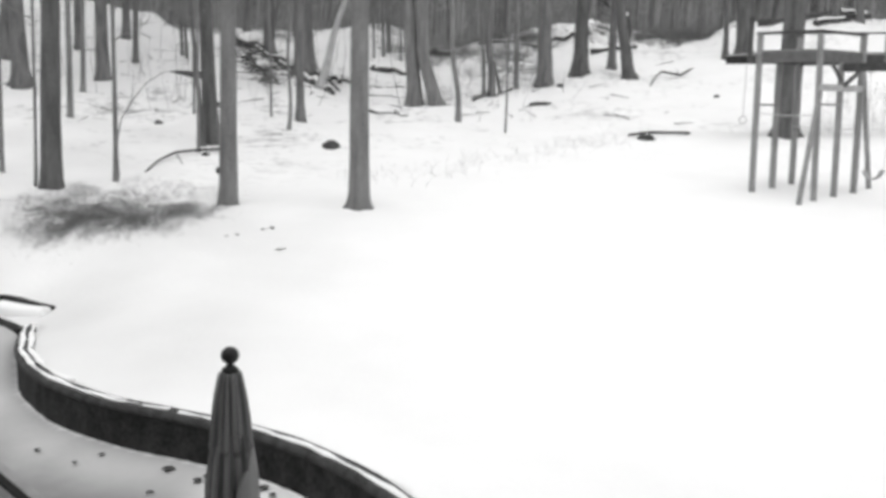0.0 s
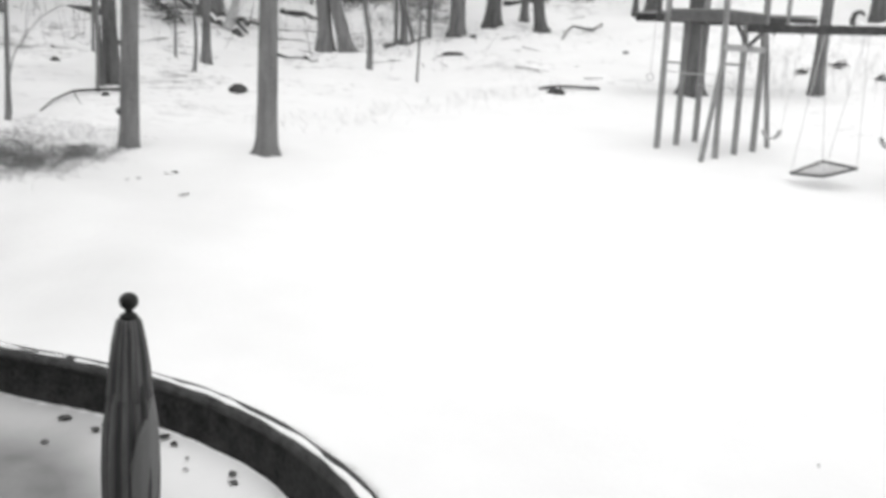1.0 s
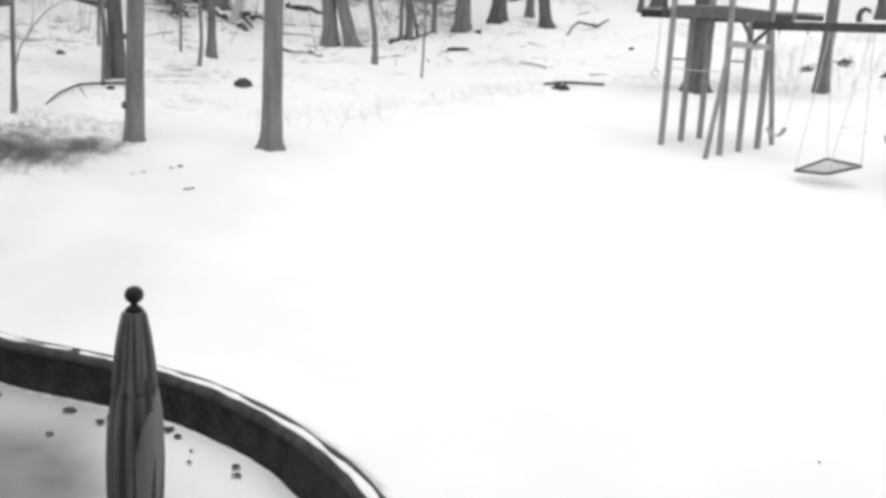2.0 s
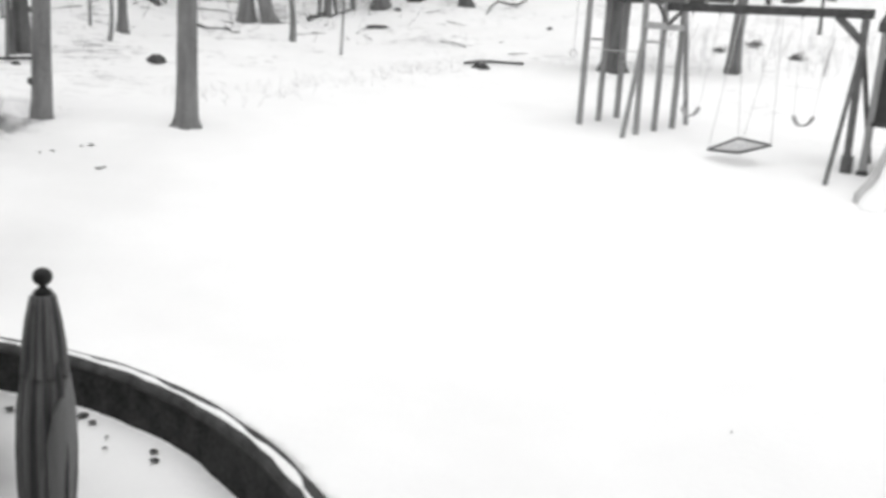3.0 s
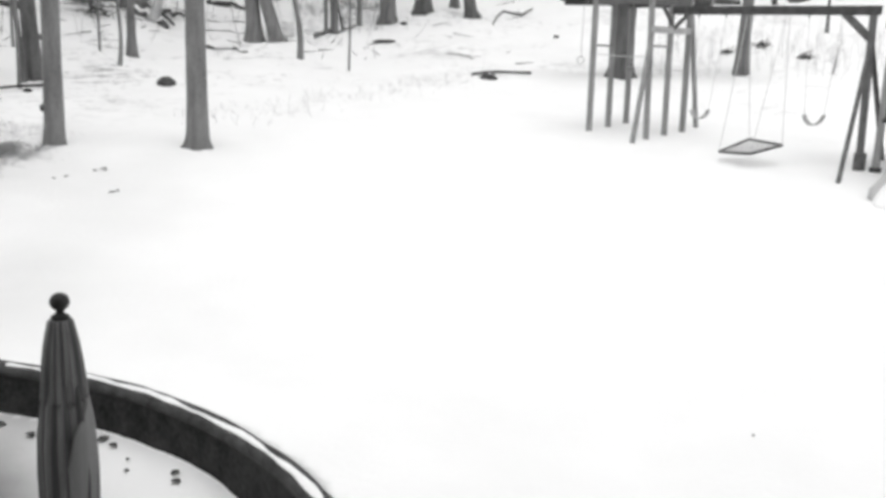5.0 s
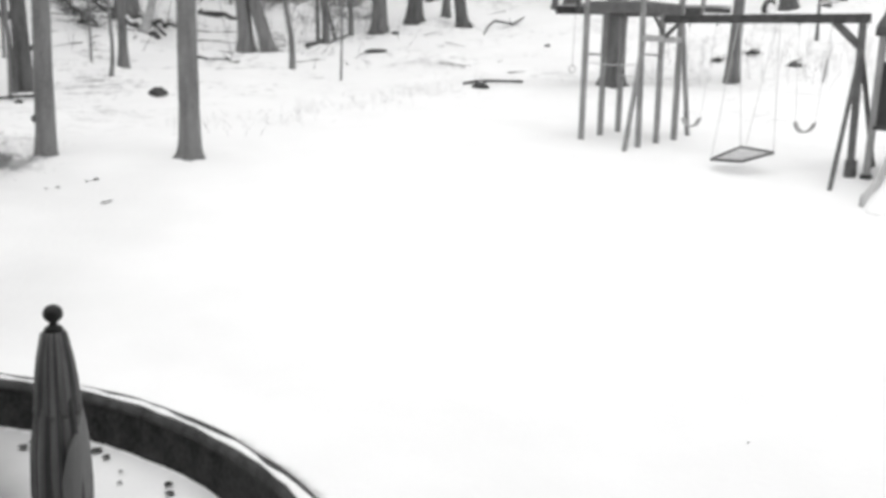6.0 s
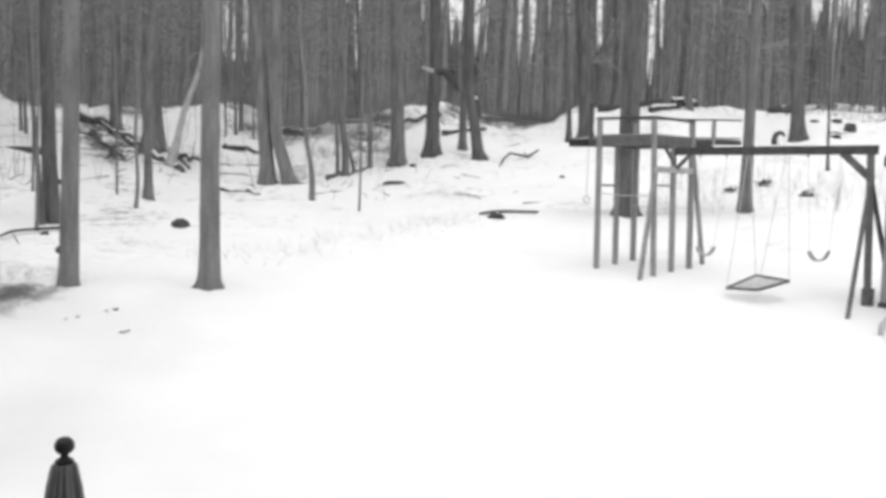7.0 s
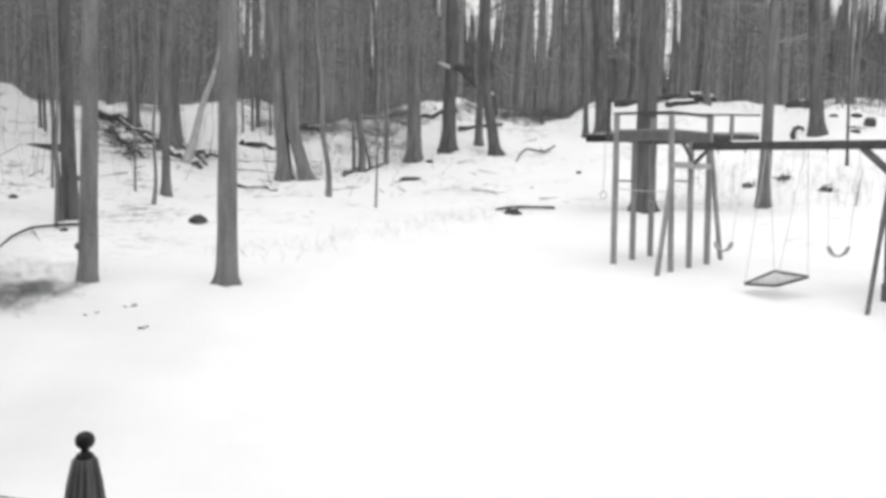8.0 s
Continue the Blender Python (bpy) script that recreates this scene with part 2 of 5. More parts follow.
def sticks(name, p, q, r0, r1, mat, sides=3):
    """Very many straight tapered sticks from p to q as one mesh."""
    p, q = np.asarray(p, float), np.asarray(q, float)
    r0, r1 = np.broadcast_to(r0, len(p)), np.broadcast_to(r1, len(p))
    d = q - p
    d /= np.linalg.norm(d, axis=1)[:, None] + 1e-9
    ref = np.where(np.abs(d[:, 2:3]) > 0.9, np.array([[1.0, 0, 0]]), np.array([[0, 0, 1.0]]))
    s = np.cross(d, ref)
    s /= np.linalg.norm(s, axis=1)[:, None]
    u = np.cross(d, s)
    rings = []
    for e, r in ((p, r0), (q, r1)):
        for k in range(sides):
            a = 2 * math.pi * k / sides
            rings.append(e + (s * math.cos(a) + u * math.sin(a)) * r[:, None])
    v = np.stack(rings, 1).reshape(-1, 3)
    base = np.arange(len(p))[:, None] * 2 * sides
    f = np.stack([base + np.array([[k, (k + 1) % sides, sides + (k + 1) % sides, sides + k]]) for k in range(sides)], 1).reshape(-1, 4)
    me = bpy.data.meshes.new(name)
    me.from_pydata(v.tolist(), [], f.tolist())
    me.materials.append(mat)
    return new(name, me)


def curve_through(pts, step=0.12):
    """A smooth line through a few plan points, in even steps."""
    pts = [np.array(p, float) for p in pts]
    pts = [2 * pts[0] - pts[1]] + pts + [2 * pts[-1] - pts[-2]]
    out = []
    for a, b, c, d in zip(pts, pts[1:], pts[2:], pts[3:]):
        n = max(2, int(np.linalg.norm(c - b) / step))
        for i in range(n):
            t = i / n
            out.append(0.5 * (2 * b + (c - a) * t + (2 * a - 5 * b + 4 * c - d) * t * t + (3 * b - a - 3 * c + d) * t ** 3))
    out.append(pts[-2])
    return out


# ---- the lie of the land ----
WALL_TOP = 0.50
WALL = curve_through([(-5.12, 11.05), (-4.76, 10.1), (-4.36, 9.43), (-3.75, 8.76), (-3.05, 8.28), (-2.35, 7.96), (-1.6, 7.58), (-1.12, 7.22), (-0.65, 6.74), (-0.3, 6.26), (0.02, 5.7), (0.3, 4.9), (0.42, 3.9), (0.3, 2.2), (0.1, -0.5)])
STEP_LOW = curve_through([(-5.05, 11.02), (-5.5, 11.45), (-6.4, 12.1), (-8.4, 12.9)])
STEP_HIGH = curve_through([(-5.04, 11.86), (-5.22, 11.89), (-5.44, 11.98), (-5.76, 12.16), (-5.93, 12.19), (-6.05, 12.05), (-6.14, 11.9)], 0.06)
EDGE = [tuple(p) for p in reversed(STEP_LOW)] + [tuple(p) for p in WALL]
PATIO = EDGE + [(0.1, -8.0), (-14.0, -8.0), (-14.0, 13.6)]
RISE_R = [0, 5, 9, 12, 16, 19, 22, 25, 28, 33, 38, 44, 50, 56, 70, 120, 400]
RISE_Z = [0.1, 0.25, 0.55, 0.85, 1.37, 1.68, 2.0, 2.45, 2.75, 3.4, 4.6, 6.2, 6.95, 7.0, 6.0, 2.5, -6.0]
# the crest's rise and dips by bearing, in degrees and metres
CREST_AT = [-24.2, -20.33, -17.59, -16.97, -16.69, -15.74, -12.32, -9.53, -7.62, -4.69, -2.7, -1.34, 1.04, 2.75, 3.95, 5.15, 7.04, 8.93, 9.98, 11.72, 15.15, 15.99, 16.82, 19.16, 20.65, 22.77, 24.22, 25.0, 26.42, 27.51, 29.78, 31.09, 32.83, 35.61]
CREST_LIFT = [0.86, 0.83, 0.59, 0.4, -0.08, -0.29, -0.06, -0.33, 0.0, 0.35, 0.24, -0.7, -0.64, -0.42, -0.07, 0.3, 0.55, 0.69, 0.32, 0.19, -0.1, 0.24, 0.59, 0.74, 0.74, 0.8, 0.71, 0.85, 0.62, 0.39, 0.46, 0.67, 0.3, 0.35]
_r = np.arange(0, 400, 0.5)
_z = np.interp(_r, RISE_R, RISE_Z)
_pad = np.concatenate([np.full(4, _z[0]), _z, np.full(4, _z[-1])])
_z = np.convolve(_pad, np.ones(9) / 9, "valid") * 0.6 + _z * 0.4


def edge_distance(x, y):
    """Distance to the patio's edge, and whether the point lies within the patio."""
    best = np.full(x.shape, 1e9)
    inside = np.zeros(x.shape, bool)
    for (ax, ay), (bx, by) in zip(EDGE, EDGE[1:]):
        dx, dy = bx - ax, by - ay
        t = np.clip(((x - ax) * dx + (y - ay) * dy) / (dx * dx + dy * dy + 1e-12), 0, 1)
        best = np.minimum(best, np.hypot(x - ax - t * dx, y - ay - t * dy))
    for (ax, ay), (bx, by) in zip(PATIO, PATIO[1:] + PATIO[:1]):
        hit = ((ay > y) != (by > y)) & (x < (bx - ax) * (y - ay) / (by - ay + 1e-12) + ax)
        inside ^= hit
    return best, inside


def smooth01(v):
    v = np.clip(v, 0, 1)
    return v * v * (3 - 2 * v)


def land(x, y):
    x, y = np.asarray(x, float), np.asarray(y, float)
    r = np.hypot(x, y)
    z = np.interp(r, _r, _z)
    wood = smooth01((r - 22) / 8) * smooth01((150 - r) / 60)
    z = z + wood * (0.16 * np.sin(0.9 * x + 0.5 * y) * np.sin(0.7 * y - 0.3 * x) + 0.08 * np.sin(2.3 * x + 1) * np.sin(2.1 * y))
    crest = smooth01((r - 41) / 6) * smooth01((90 - r) / 30)
    bearing = np.degrees(np.arctan2(x, np.maximum(y, 1e-6)))
    z = z + crest * (np.interp(bearing, CREST_AT, CREST_LIFT) + 0.06 * np.sin(1.3 * x + 0.4 * y) + 0.08 * np.sin(3.1 * x + 1.7 * y) * np.sin(1.9 * x - 0.8 * y + 1))
    # beyond the crest the ground climbs again on one side
    far_right = smooth01((bearing - 28.3) / 1.5)
    z = z + 4.2 * far_right * smooth01((r - 54) / 24) * smooth01((200 - r) / 60)
    z = z + 0.02 * np.sin(0.8 * x) * np.sin(0.6 * y + 1)
    if np.all(r > 30):
        return z
    d, inside = edge_distance(x, y)
    near = 1 - smooth01(d / 2.6)
    lawn = z * (1 - near) + (WALL_TOP - 0.03) * near
    ramp = 0.46 * smooth01((y - 9.3) / 1.9) * smooth01((-4.6 - x) / 0.6)
    # snow lies banked against the foot of the wall
    bank = 0.1 * np.exp(-(d / 0.42) ** 2) * smooth01((0.2 - x) / 1.0) * smooth01((10.6 - y) / 0.8)
    patio = -0.015 + 0.012 * np.sin(3 * x) * np.sin(2.6 * y) + ramp + bank
    return np.where((inside | (d < 0.12)) & (r < 30), patio, lawn)


def ground_z(x, y):
    return float(land(np.array([x]), np.array([y]))[0])


def on(x, y, dz=0.0):
    return Vector((x, y, ground_z(x, y) + dz))


def spread(lo, hi, fine_lo, fine_hi, fine, grow):
    mid = list(np.arange(fine_lo, fine_hi, fine))
    a, s, left = fine_lo, fine, []
    while a > lo:
        s *= grow
        a -= s
        left.append(a)
    a, s, right = mid[-1], fine, []
    while a < hi:
        s = min(s * grow, 30)
        a += s
        right.append(a)
    return np.array(left[::-1] + mid + right)


gx = spread(-400, 400, -7.5, 1.2, 0.08, 1.05)
gy = spread(-60, 420, 3.5, 17, 0.085, 1.045)
GX, GY = np.meshgrid(gx, gy)
GZ = land(GX.ravel(), GY.ravel())
ground = bpy.data.meshes.new("ground")
nx, ny = len(gx), len(gy)
quads = [(j * nx + i, j * nx + i + 1, (j + 1) * nx + i + 1, (j + 1) * nx + i) for j in range(ny - 1) for i in range(nx - 1)]
ground.from_pydata(np.stack([GX.ravel(), GY.ravel(), GZ], 1).tolist(), [], quads)
ground.polygons.foreach_set("use_smooth", [True] * len(ground.polygons))
ground.materials.append(SNOW_GROUND)
floor_mask = ground.attributes.new("wood_floor", "FLOAT", "POINT")
GR = np.hypot(GX, GY).ravel()
GXR, GYR = GX.ravel(), GY.ravel()
# patches of low scrub: x, y, width, stems
SCRUB_PATCHES = [(-5.59, 14.85, 0.7, 1300), (-4.98, 14.65, 0.7, 1200), (-5.95, 14.45, 0.6, 1000), (-4.62, 15.3, 0.65, 700), (-4.2, 15.65, 0.6, 750), (-5.67, 14.1, 0.45, 250),
                 (-4.66, 14.53, 0.7, 550), (-6.4, 16.2, 0.8, 700), (-6.12, 14.1, 0.45, 250), (-5.5, 15.5, 0.6, 700), (-6.05, 14.9, 0.8, 800), (-4.48, 15.55, 0.5, 300), (-6.7, 15.2, 0.9, 500), (-5.3, 14.4, 0.7, 600), (-4.9, 17.2, 0.7, 170), (-4.3, 17.0, 0.6, 170), (-5.6, 17.3, 0.8, 200), (-4.9, 15.9, 0.8, 350), (-5.5, 16.2, 0.7, 400), (-6.5, 14.6, 0.6, 350)]
bare = np.zeros(GXR.shape)
for x, y, wd, k in SCRUB_PATCHES:
    # deeper along the bank than across it
    along_bank, across = (GXR - x) * 0.36 + (GYR - y) * 0.93, (GXR - x) * 0.93 - (GYR - y) * 0.36
    bare = np.maximum(bare, 0.5 * min(1.0, k / 1000) * np.exp(-((across / (0.62 * wd)) ** 2 + (along_bank / (0.85 * wd)) ** 2)))
bare_mask = ground.attributes.new("bare_ground", "FLOAT", "POINT")
bare_mask.data.foreach_set("value", bare.astype(np.float32))
floor_mask.data.foreach_set("value", (smooth01((GR - 19.5 - 2.0 * np.sin(GX.ravel() * 0.4)) / 6) * (0.4 + 0.6 * smooth01((3 - GX.ravel()) / 8) + 0.5 * np.exp(-((GX.ravel() - 0.5) ** 2 + (GY.ravel() - 35) ** 2) / 40) + 0.5 * np.exp(-((GX.ravel() - 8.5) ** 2 + (GY.ravel() - 42) ** 2) / 16))).astype(np.float32))
thin_shade_mask = ground.attributes.new("thin_shaded_snow", "FLOAT", "POINT")
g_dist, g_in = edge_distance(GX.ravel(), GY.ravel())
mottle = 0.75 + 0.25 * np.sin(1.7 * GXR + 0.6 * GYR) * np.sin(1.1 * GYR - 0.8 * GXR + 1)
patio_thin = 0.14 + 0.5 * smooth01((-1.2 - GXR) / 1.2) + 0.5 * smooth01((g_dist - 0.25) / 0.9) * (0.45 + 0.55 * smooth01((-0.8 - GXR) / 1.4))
# shade over the left lawn and slope, put into the snow's colour, mottled
bank_shade = mottle * (0.04 * smooth01((GR - 18) / 6) * smooth01((6 - GXR) / 8) + (0.05 * smooth01((-1.2 - GXR) / 4.5) + 0.27 * smooth01((19 - GR) / 4) * smooth01((0.6 - GXR) / 4.5)) * smooth01((GYR - 6) / 3.5)) * smooth01((60 - GR) / 15)
# a further grey paints shade where the ground falls away beside the wood
bank_shade = bank_shade + mottle * 0.17 * smooth01((-5.0 - GXR) / 2.0) * smooth01((GR - 15) / 2) * smooth01((31 - GR) / 7)
thin_shade_mask.data.foreach_set("value", np.where(g_in & (GR < 30), patio_thin, bank_shade).astype(np.float32))
tagged(new("ground", ground), "snow-covered lawn and patio rising to a wooded slope", "ground", kind="structure")

# house behind the camera, unseen; height and dark siding chosen to shade the patio
house = Geo().beam((-11, -0.75, 3.8), (9, -0.75, 3.8), 0.3, 8.0)
tagged(part("wall_house", house, SIDING), "plain dark house wall behind the patio", "wall", kind="structure")

# ---- retaining wall round the patio ----


def along(line, side_lo, side_hi, z_lo, z_hi, uneven=0.0, seed=1, soft=0.02, taper=0.0):
    """A strip of rounded section that follows a plan line; side counts to the right of its way."""
    g, rings, rng = Geo(), [], random.Random(seed)
    phase = rng.random() * 9
    for i, p in enumerate(line):
        q0, q1 = line[max(i - 1, 0)], line[min(i + 1, len(line) - 1)]
        d = np.array(q1) - np.array(q0)
        d = d / (np.linalg.norm(d) + 1e-9)
        nrm = np.array([d[1], -d[0]])
        j = uneven * (math.sin(i * 0.9 + phase) * 0.5 + rng.uniform(-0.5, 0.5))
        k = uneven * rng.uniform(-0.4, 0.4)
        a, b = side_lo + j, side_hi + k
        c = min(soft, (z_hi - z_lo) * 0.45)
        top = z_hi - taper * max(0.0, 1 - i / (0.35 * len(line)))
        prof = [(a, z_lo), (b, z_lo), (b, top - c), (b - c, top), (a + c, top), (a, top - c)]
        rings.append(g.ring([(p[0] + nrm[0] * s, p[1] + nrm[1] * s, z) for s, z in prof]))
    return g.skin(rings)


wall = thing("retaining_wall", (-3, 8.3, 0), "dark curved stone retaining wall with snow on its coping", "wall", kind="structure")
part("wall_body", along(WALL, -0.15, 0.0, -0.2, WALL_TOP - 0.075, 0.02, 3, 0.01), WALL_STONE, wall)
coping = part("coping", along(WALL, -0.162, 0.016, WALL_TOP - 0.075, WALL_TOP + 0.005, 0.008, 4, 0.034), COPING, wall, smooth=True)
n_wall = len(WALL)
for k0, k1, lo, hi in ((0.0, 0.272, -0.082, -0.03), (0.258, 0.305, -0.078, -0.044), (0.31, 0.62, -0.08, -0.026), (0.6, 0.76, -0.09, -0.014), (0.0, 0.2, -0.176, -0.122)):
    piece = WALL[int(k0 * n_wall):int(k1 * n_wall)]
    part("snow_strip", along(piece, lo, hi, WALL_TOP - 0.005, WALL_TOP + 0.018, 0.028, 5, 0.01), SNOW, coping, "strip of snow lying on the coping", smooth=True)

low_step = part("stone_step", along(STEP_LOW, -0.12, 0.0, 0.2, 0.485, 0.008, 8, 0.02), WALL_STONE)
tagged(low_step, "low dark stone step beside the patio wall", "step", kind="structure")
high_step = part("stone_step", along(STEP_HIGH, -0.1, 0.0, 0.3, 0.64, 0.008, 9, 0.02, 0.06), WALL_STONE)
tagged(high_step, "dark curved stone step half buried in snow", "step", kind="structure")
drift = part("snow_drift", along(STEP_HIGH, -0.34, -0.101, 0.3, 0.60, 0.01, 10, 0.05, 0.01), SNOW, smooth=True)
tagged(drift, "snow drifted against the foot of the step", "snow", kind="stuff")

# ---- patio things ----


def umbrella(x, y):
    t = thing("patio_umbrella", (x, y, -0.015), "closed grey striped patio umbrella with a black ball finial", "umbrella")
    part("pole", Geo().tube([(x, y, -0.01), (x, y, 2.178)], 0.019, 12), BEAM_WOOD, t, smooth=True)
    part("base", Geo().lathe([(0, 0.24), (0.05, 0.24), (0.08, 0.2), (0.1, 0.05), (0.3, 0.03)], (x, y, -0.02), 24), FRAME_METAL, t, smooth=True)

    def folds(u, z):
        return 1 + 0.1 * math.sin(2 * math.pi * 10 * u + 2 * z) + 0.04 * math.sin(2 * math.pi * 23 * u + z * 5)

    def folds_low(u, z):
        return 1 + 0.09 * math.sin(2 * math.pi * 8 * u + 1.2 * z + 1) + 0.05 * math.sin(2 * math.pi * 17 * u)

    top = part("canopy_top", Geo().lathe([(-0.34, 0.0825), (-0.325, 0.0845), (-0.28, 0.081), (-0.2, 0.074), (-0.1, 0.062), (-0.05, 0.053), (-0.005, 0.045), (0, 0.03)], (x, y, 2.178), 88, folds), CANVAS, t, smooth=True)
    canopy = part("canopy", Geo().lathe([(-1.3, 0.06), (-1.2, 0.078), (-1.0, 0.095), (-0.8, 0.106), (-0.65, 0.108), (-0.5, 0.103), (-0.36, 0.088), (-0.26, 0.066)], (x, y, 2.178), 88, folds_low), CANVAS_LOW, t, smooth=True)
    # one panel hangs loose: it starts in a point under the seam and widens towards the hem
    flap = Geo()
    rings = []
    for i in range(20):
        u = i / 19
        z = 1.84 - 0.86 * u
        drop = 0.86 * u
        lo, hi = math.radians(13 - np.interp(drop, (0, 0.05, 0.13, 0.3, 0.43, 0.86), (12, 45, 76, 95, 102, 110))), math.radians(22)
        rad = float(np.interp(drop, (0, 0.05, 0.13, 0.3, 0.86), (0.09, 0.1, 0.113, 0.116, 0.088)))
        ring = []
        for side, k0, k1 in ((0.0, 0, 1), (-0.012, 1, 0)):
            for k in range(9):
                f = k0 + (k1 - k0) * k / 8
                an = lo + (hi - lo) * f
                rr = rad + side + 0.006 * math.sin(3.1 * f + 2 * u)
                ring.append((x + math.cos(an) * rr, y + math.sin(an) * rr, z))
        rings.append(flap.ring(ring))
    part("loose_panel", flap.skin(rings), CANVAS_LIGHT, canopy, "paler flat fold of the canopy", smooth=True)
    ball = [(-0.07, 0.034), (-0.058, 0.034), (-0.045, 0.016), (-0.034, 0.014)]
    ball += [(0.037 * math.sin(a), 0.037 * math.cos(a)) for a in np.linspace(-1.1, 1.5, 10)]
    ball = [(z + 0.006, q * 1.05) for z, q in ball]
    part("finial", Geo().lathe(ball, (x, y, 2.242), 24), BALL, t, "black ball finial", smooth=True)
    return t


umbrella(-0.878, 3.754)


def patio_table():
    a, b = Vector((-3.55, 6.72, 0.72)), Vector((-2.1, 5.22, 0.72))
    d = (b - a).normalized()
    n = Vector((d.y, -d.x, 0))
    a, b = a + n * 0.045, b + n * 0.045
    c = a + (b - a) / 2 + n * 0.45
    t = thing("patio_table", (c.x, c.y, -0.015), "grey boarded patio table with a metal rim and dark joints", "table")
    for i in range(3):
        o = n * (0.213 + 0.237 * i)
        part("top_board", Geo().beam(a + o + d * 0.07, b + o - d * 0.07, 0.215, 0.02), TABLE_TOP, t)
    # black sheet added below the boards so that their gaps come out dark
    part("gap_underlay", Geo().beam(a + n * 0.45 + d * 0.05 - Vector((0, 0, 0.022)), b + n * 0.45 - d * 0.05 - Vector((0, 0, 0.022)), 0.8, 0.012), RUBBER_BLACK, t, "black sheet under the boards that keeps the gaps dark")
    for p, q in ((a, b), (a + n * 0.9, b + n * 0.9), (a, a + n * 0.9), (b, b + n * 0.9)):
        e = (q - p).normalized() * 0.035
        part("rim", Geo().beam(p - e, q + e, 0.07, 0.035), TABLE_RIM, t)
        i = ((c - (p + q) / 2).normalized()) * 0.06
        part("seal", Geo().beam(p + i, q + i, 0.07, 0.026), RUBBER_BLACK, t, "black rubber seal")
    for p, q in ((a, b), (a + n * 0.9, b + n * 0.9)):
        for e in (p, q):
            inner = e + (c - e).normalized() * 0.08
            part("leg", Geo().tube([(inner.x, inner.y, -0.03), (inner.x, inner.y, 0.70)], 0.02, 10), FRAME_METAL, t, smooth=True)


patio_table()

# ---- swing set and towers ----
U = Vector((0.530, -0.848, 0))
W = Vector((0.830, 0.558, 0))
C0, R0 = Vector((7.42, 17.62, 4.11)), Vector((9.51, 14.27, 4.10))


def swing_set():
    t = thing("swing_set", on(8.5, 15.9), "weathered timber swing set with a dark beam and splayed legs", "swing set")
    part("beam", Geo().beam(C0 - U * -0.02, R0 + U * 0.07, 0.10, 0.155), BEAM_WOOD, t, "dark-stained beam")
    foot = on(9.55, 14.25, -0.1)
    part("post", Geo().beam(foot, (9.49, 14.30, 4.02), 0.115, 0.115), JOIST_WOOD, t)
    block = on(9.55, 14.25)
    part("post_block", Geo().beam(block + Vector((0, 0, -0.05)), block + Vector((0, 0, 0.29)), 0.19, 0.19, soft=0.3), FRAME_METAL, t, "dark block round the post's foot")
    part("leg", Geo().beam(on(8.68, 13.45, -0.08), (9.47, 14.25, 3.55), 0.065, 0.075), JOIST_WOOD, t)
    part("leg", Geo().beam(on(10.45, 14.92, -0.08), (9.56, 14.36, 3.6), 0.065, 0.075), JOIST_WOOD, t)
    part("bracket", Geo().beam((9.24, 14.70, 4.04), (9.48, 14.33, 3.66), 0.07, 0.12), JOIST_WOOD, t)
    part("bracket", Geo().beam(C0 + U * 0.36 + Vector((0, 0, -0.07)), Vector((7.43, 17.6, 3.74)), 0.05, 0.07), JOIST_WOOD, t)
    part("bracket", Geo().beam(C0 - W * 0.36 + Vector((0, 0, 0.08)), Vector((7.43, 17.6, 3.84)), 0.05, 0.07), JOIST_WOOD, t)


swing_set()


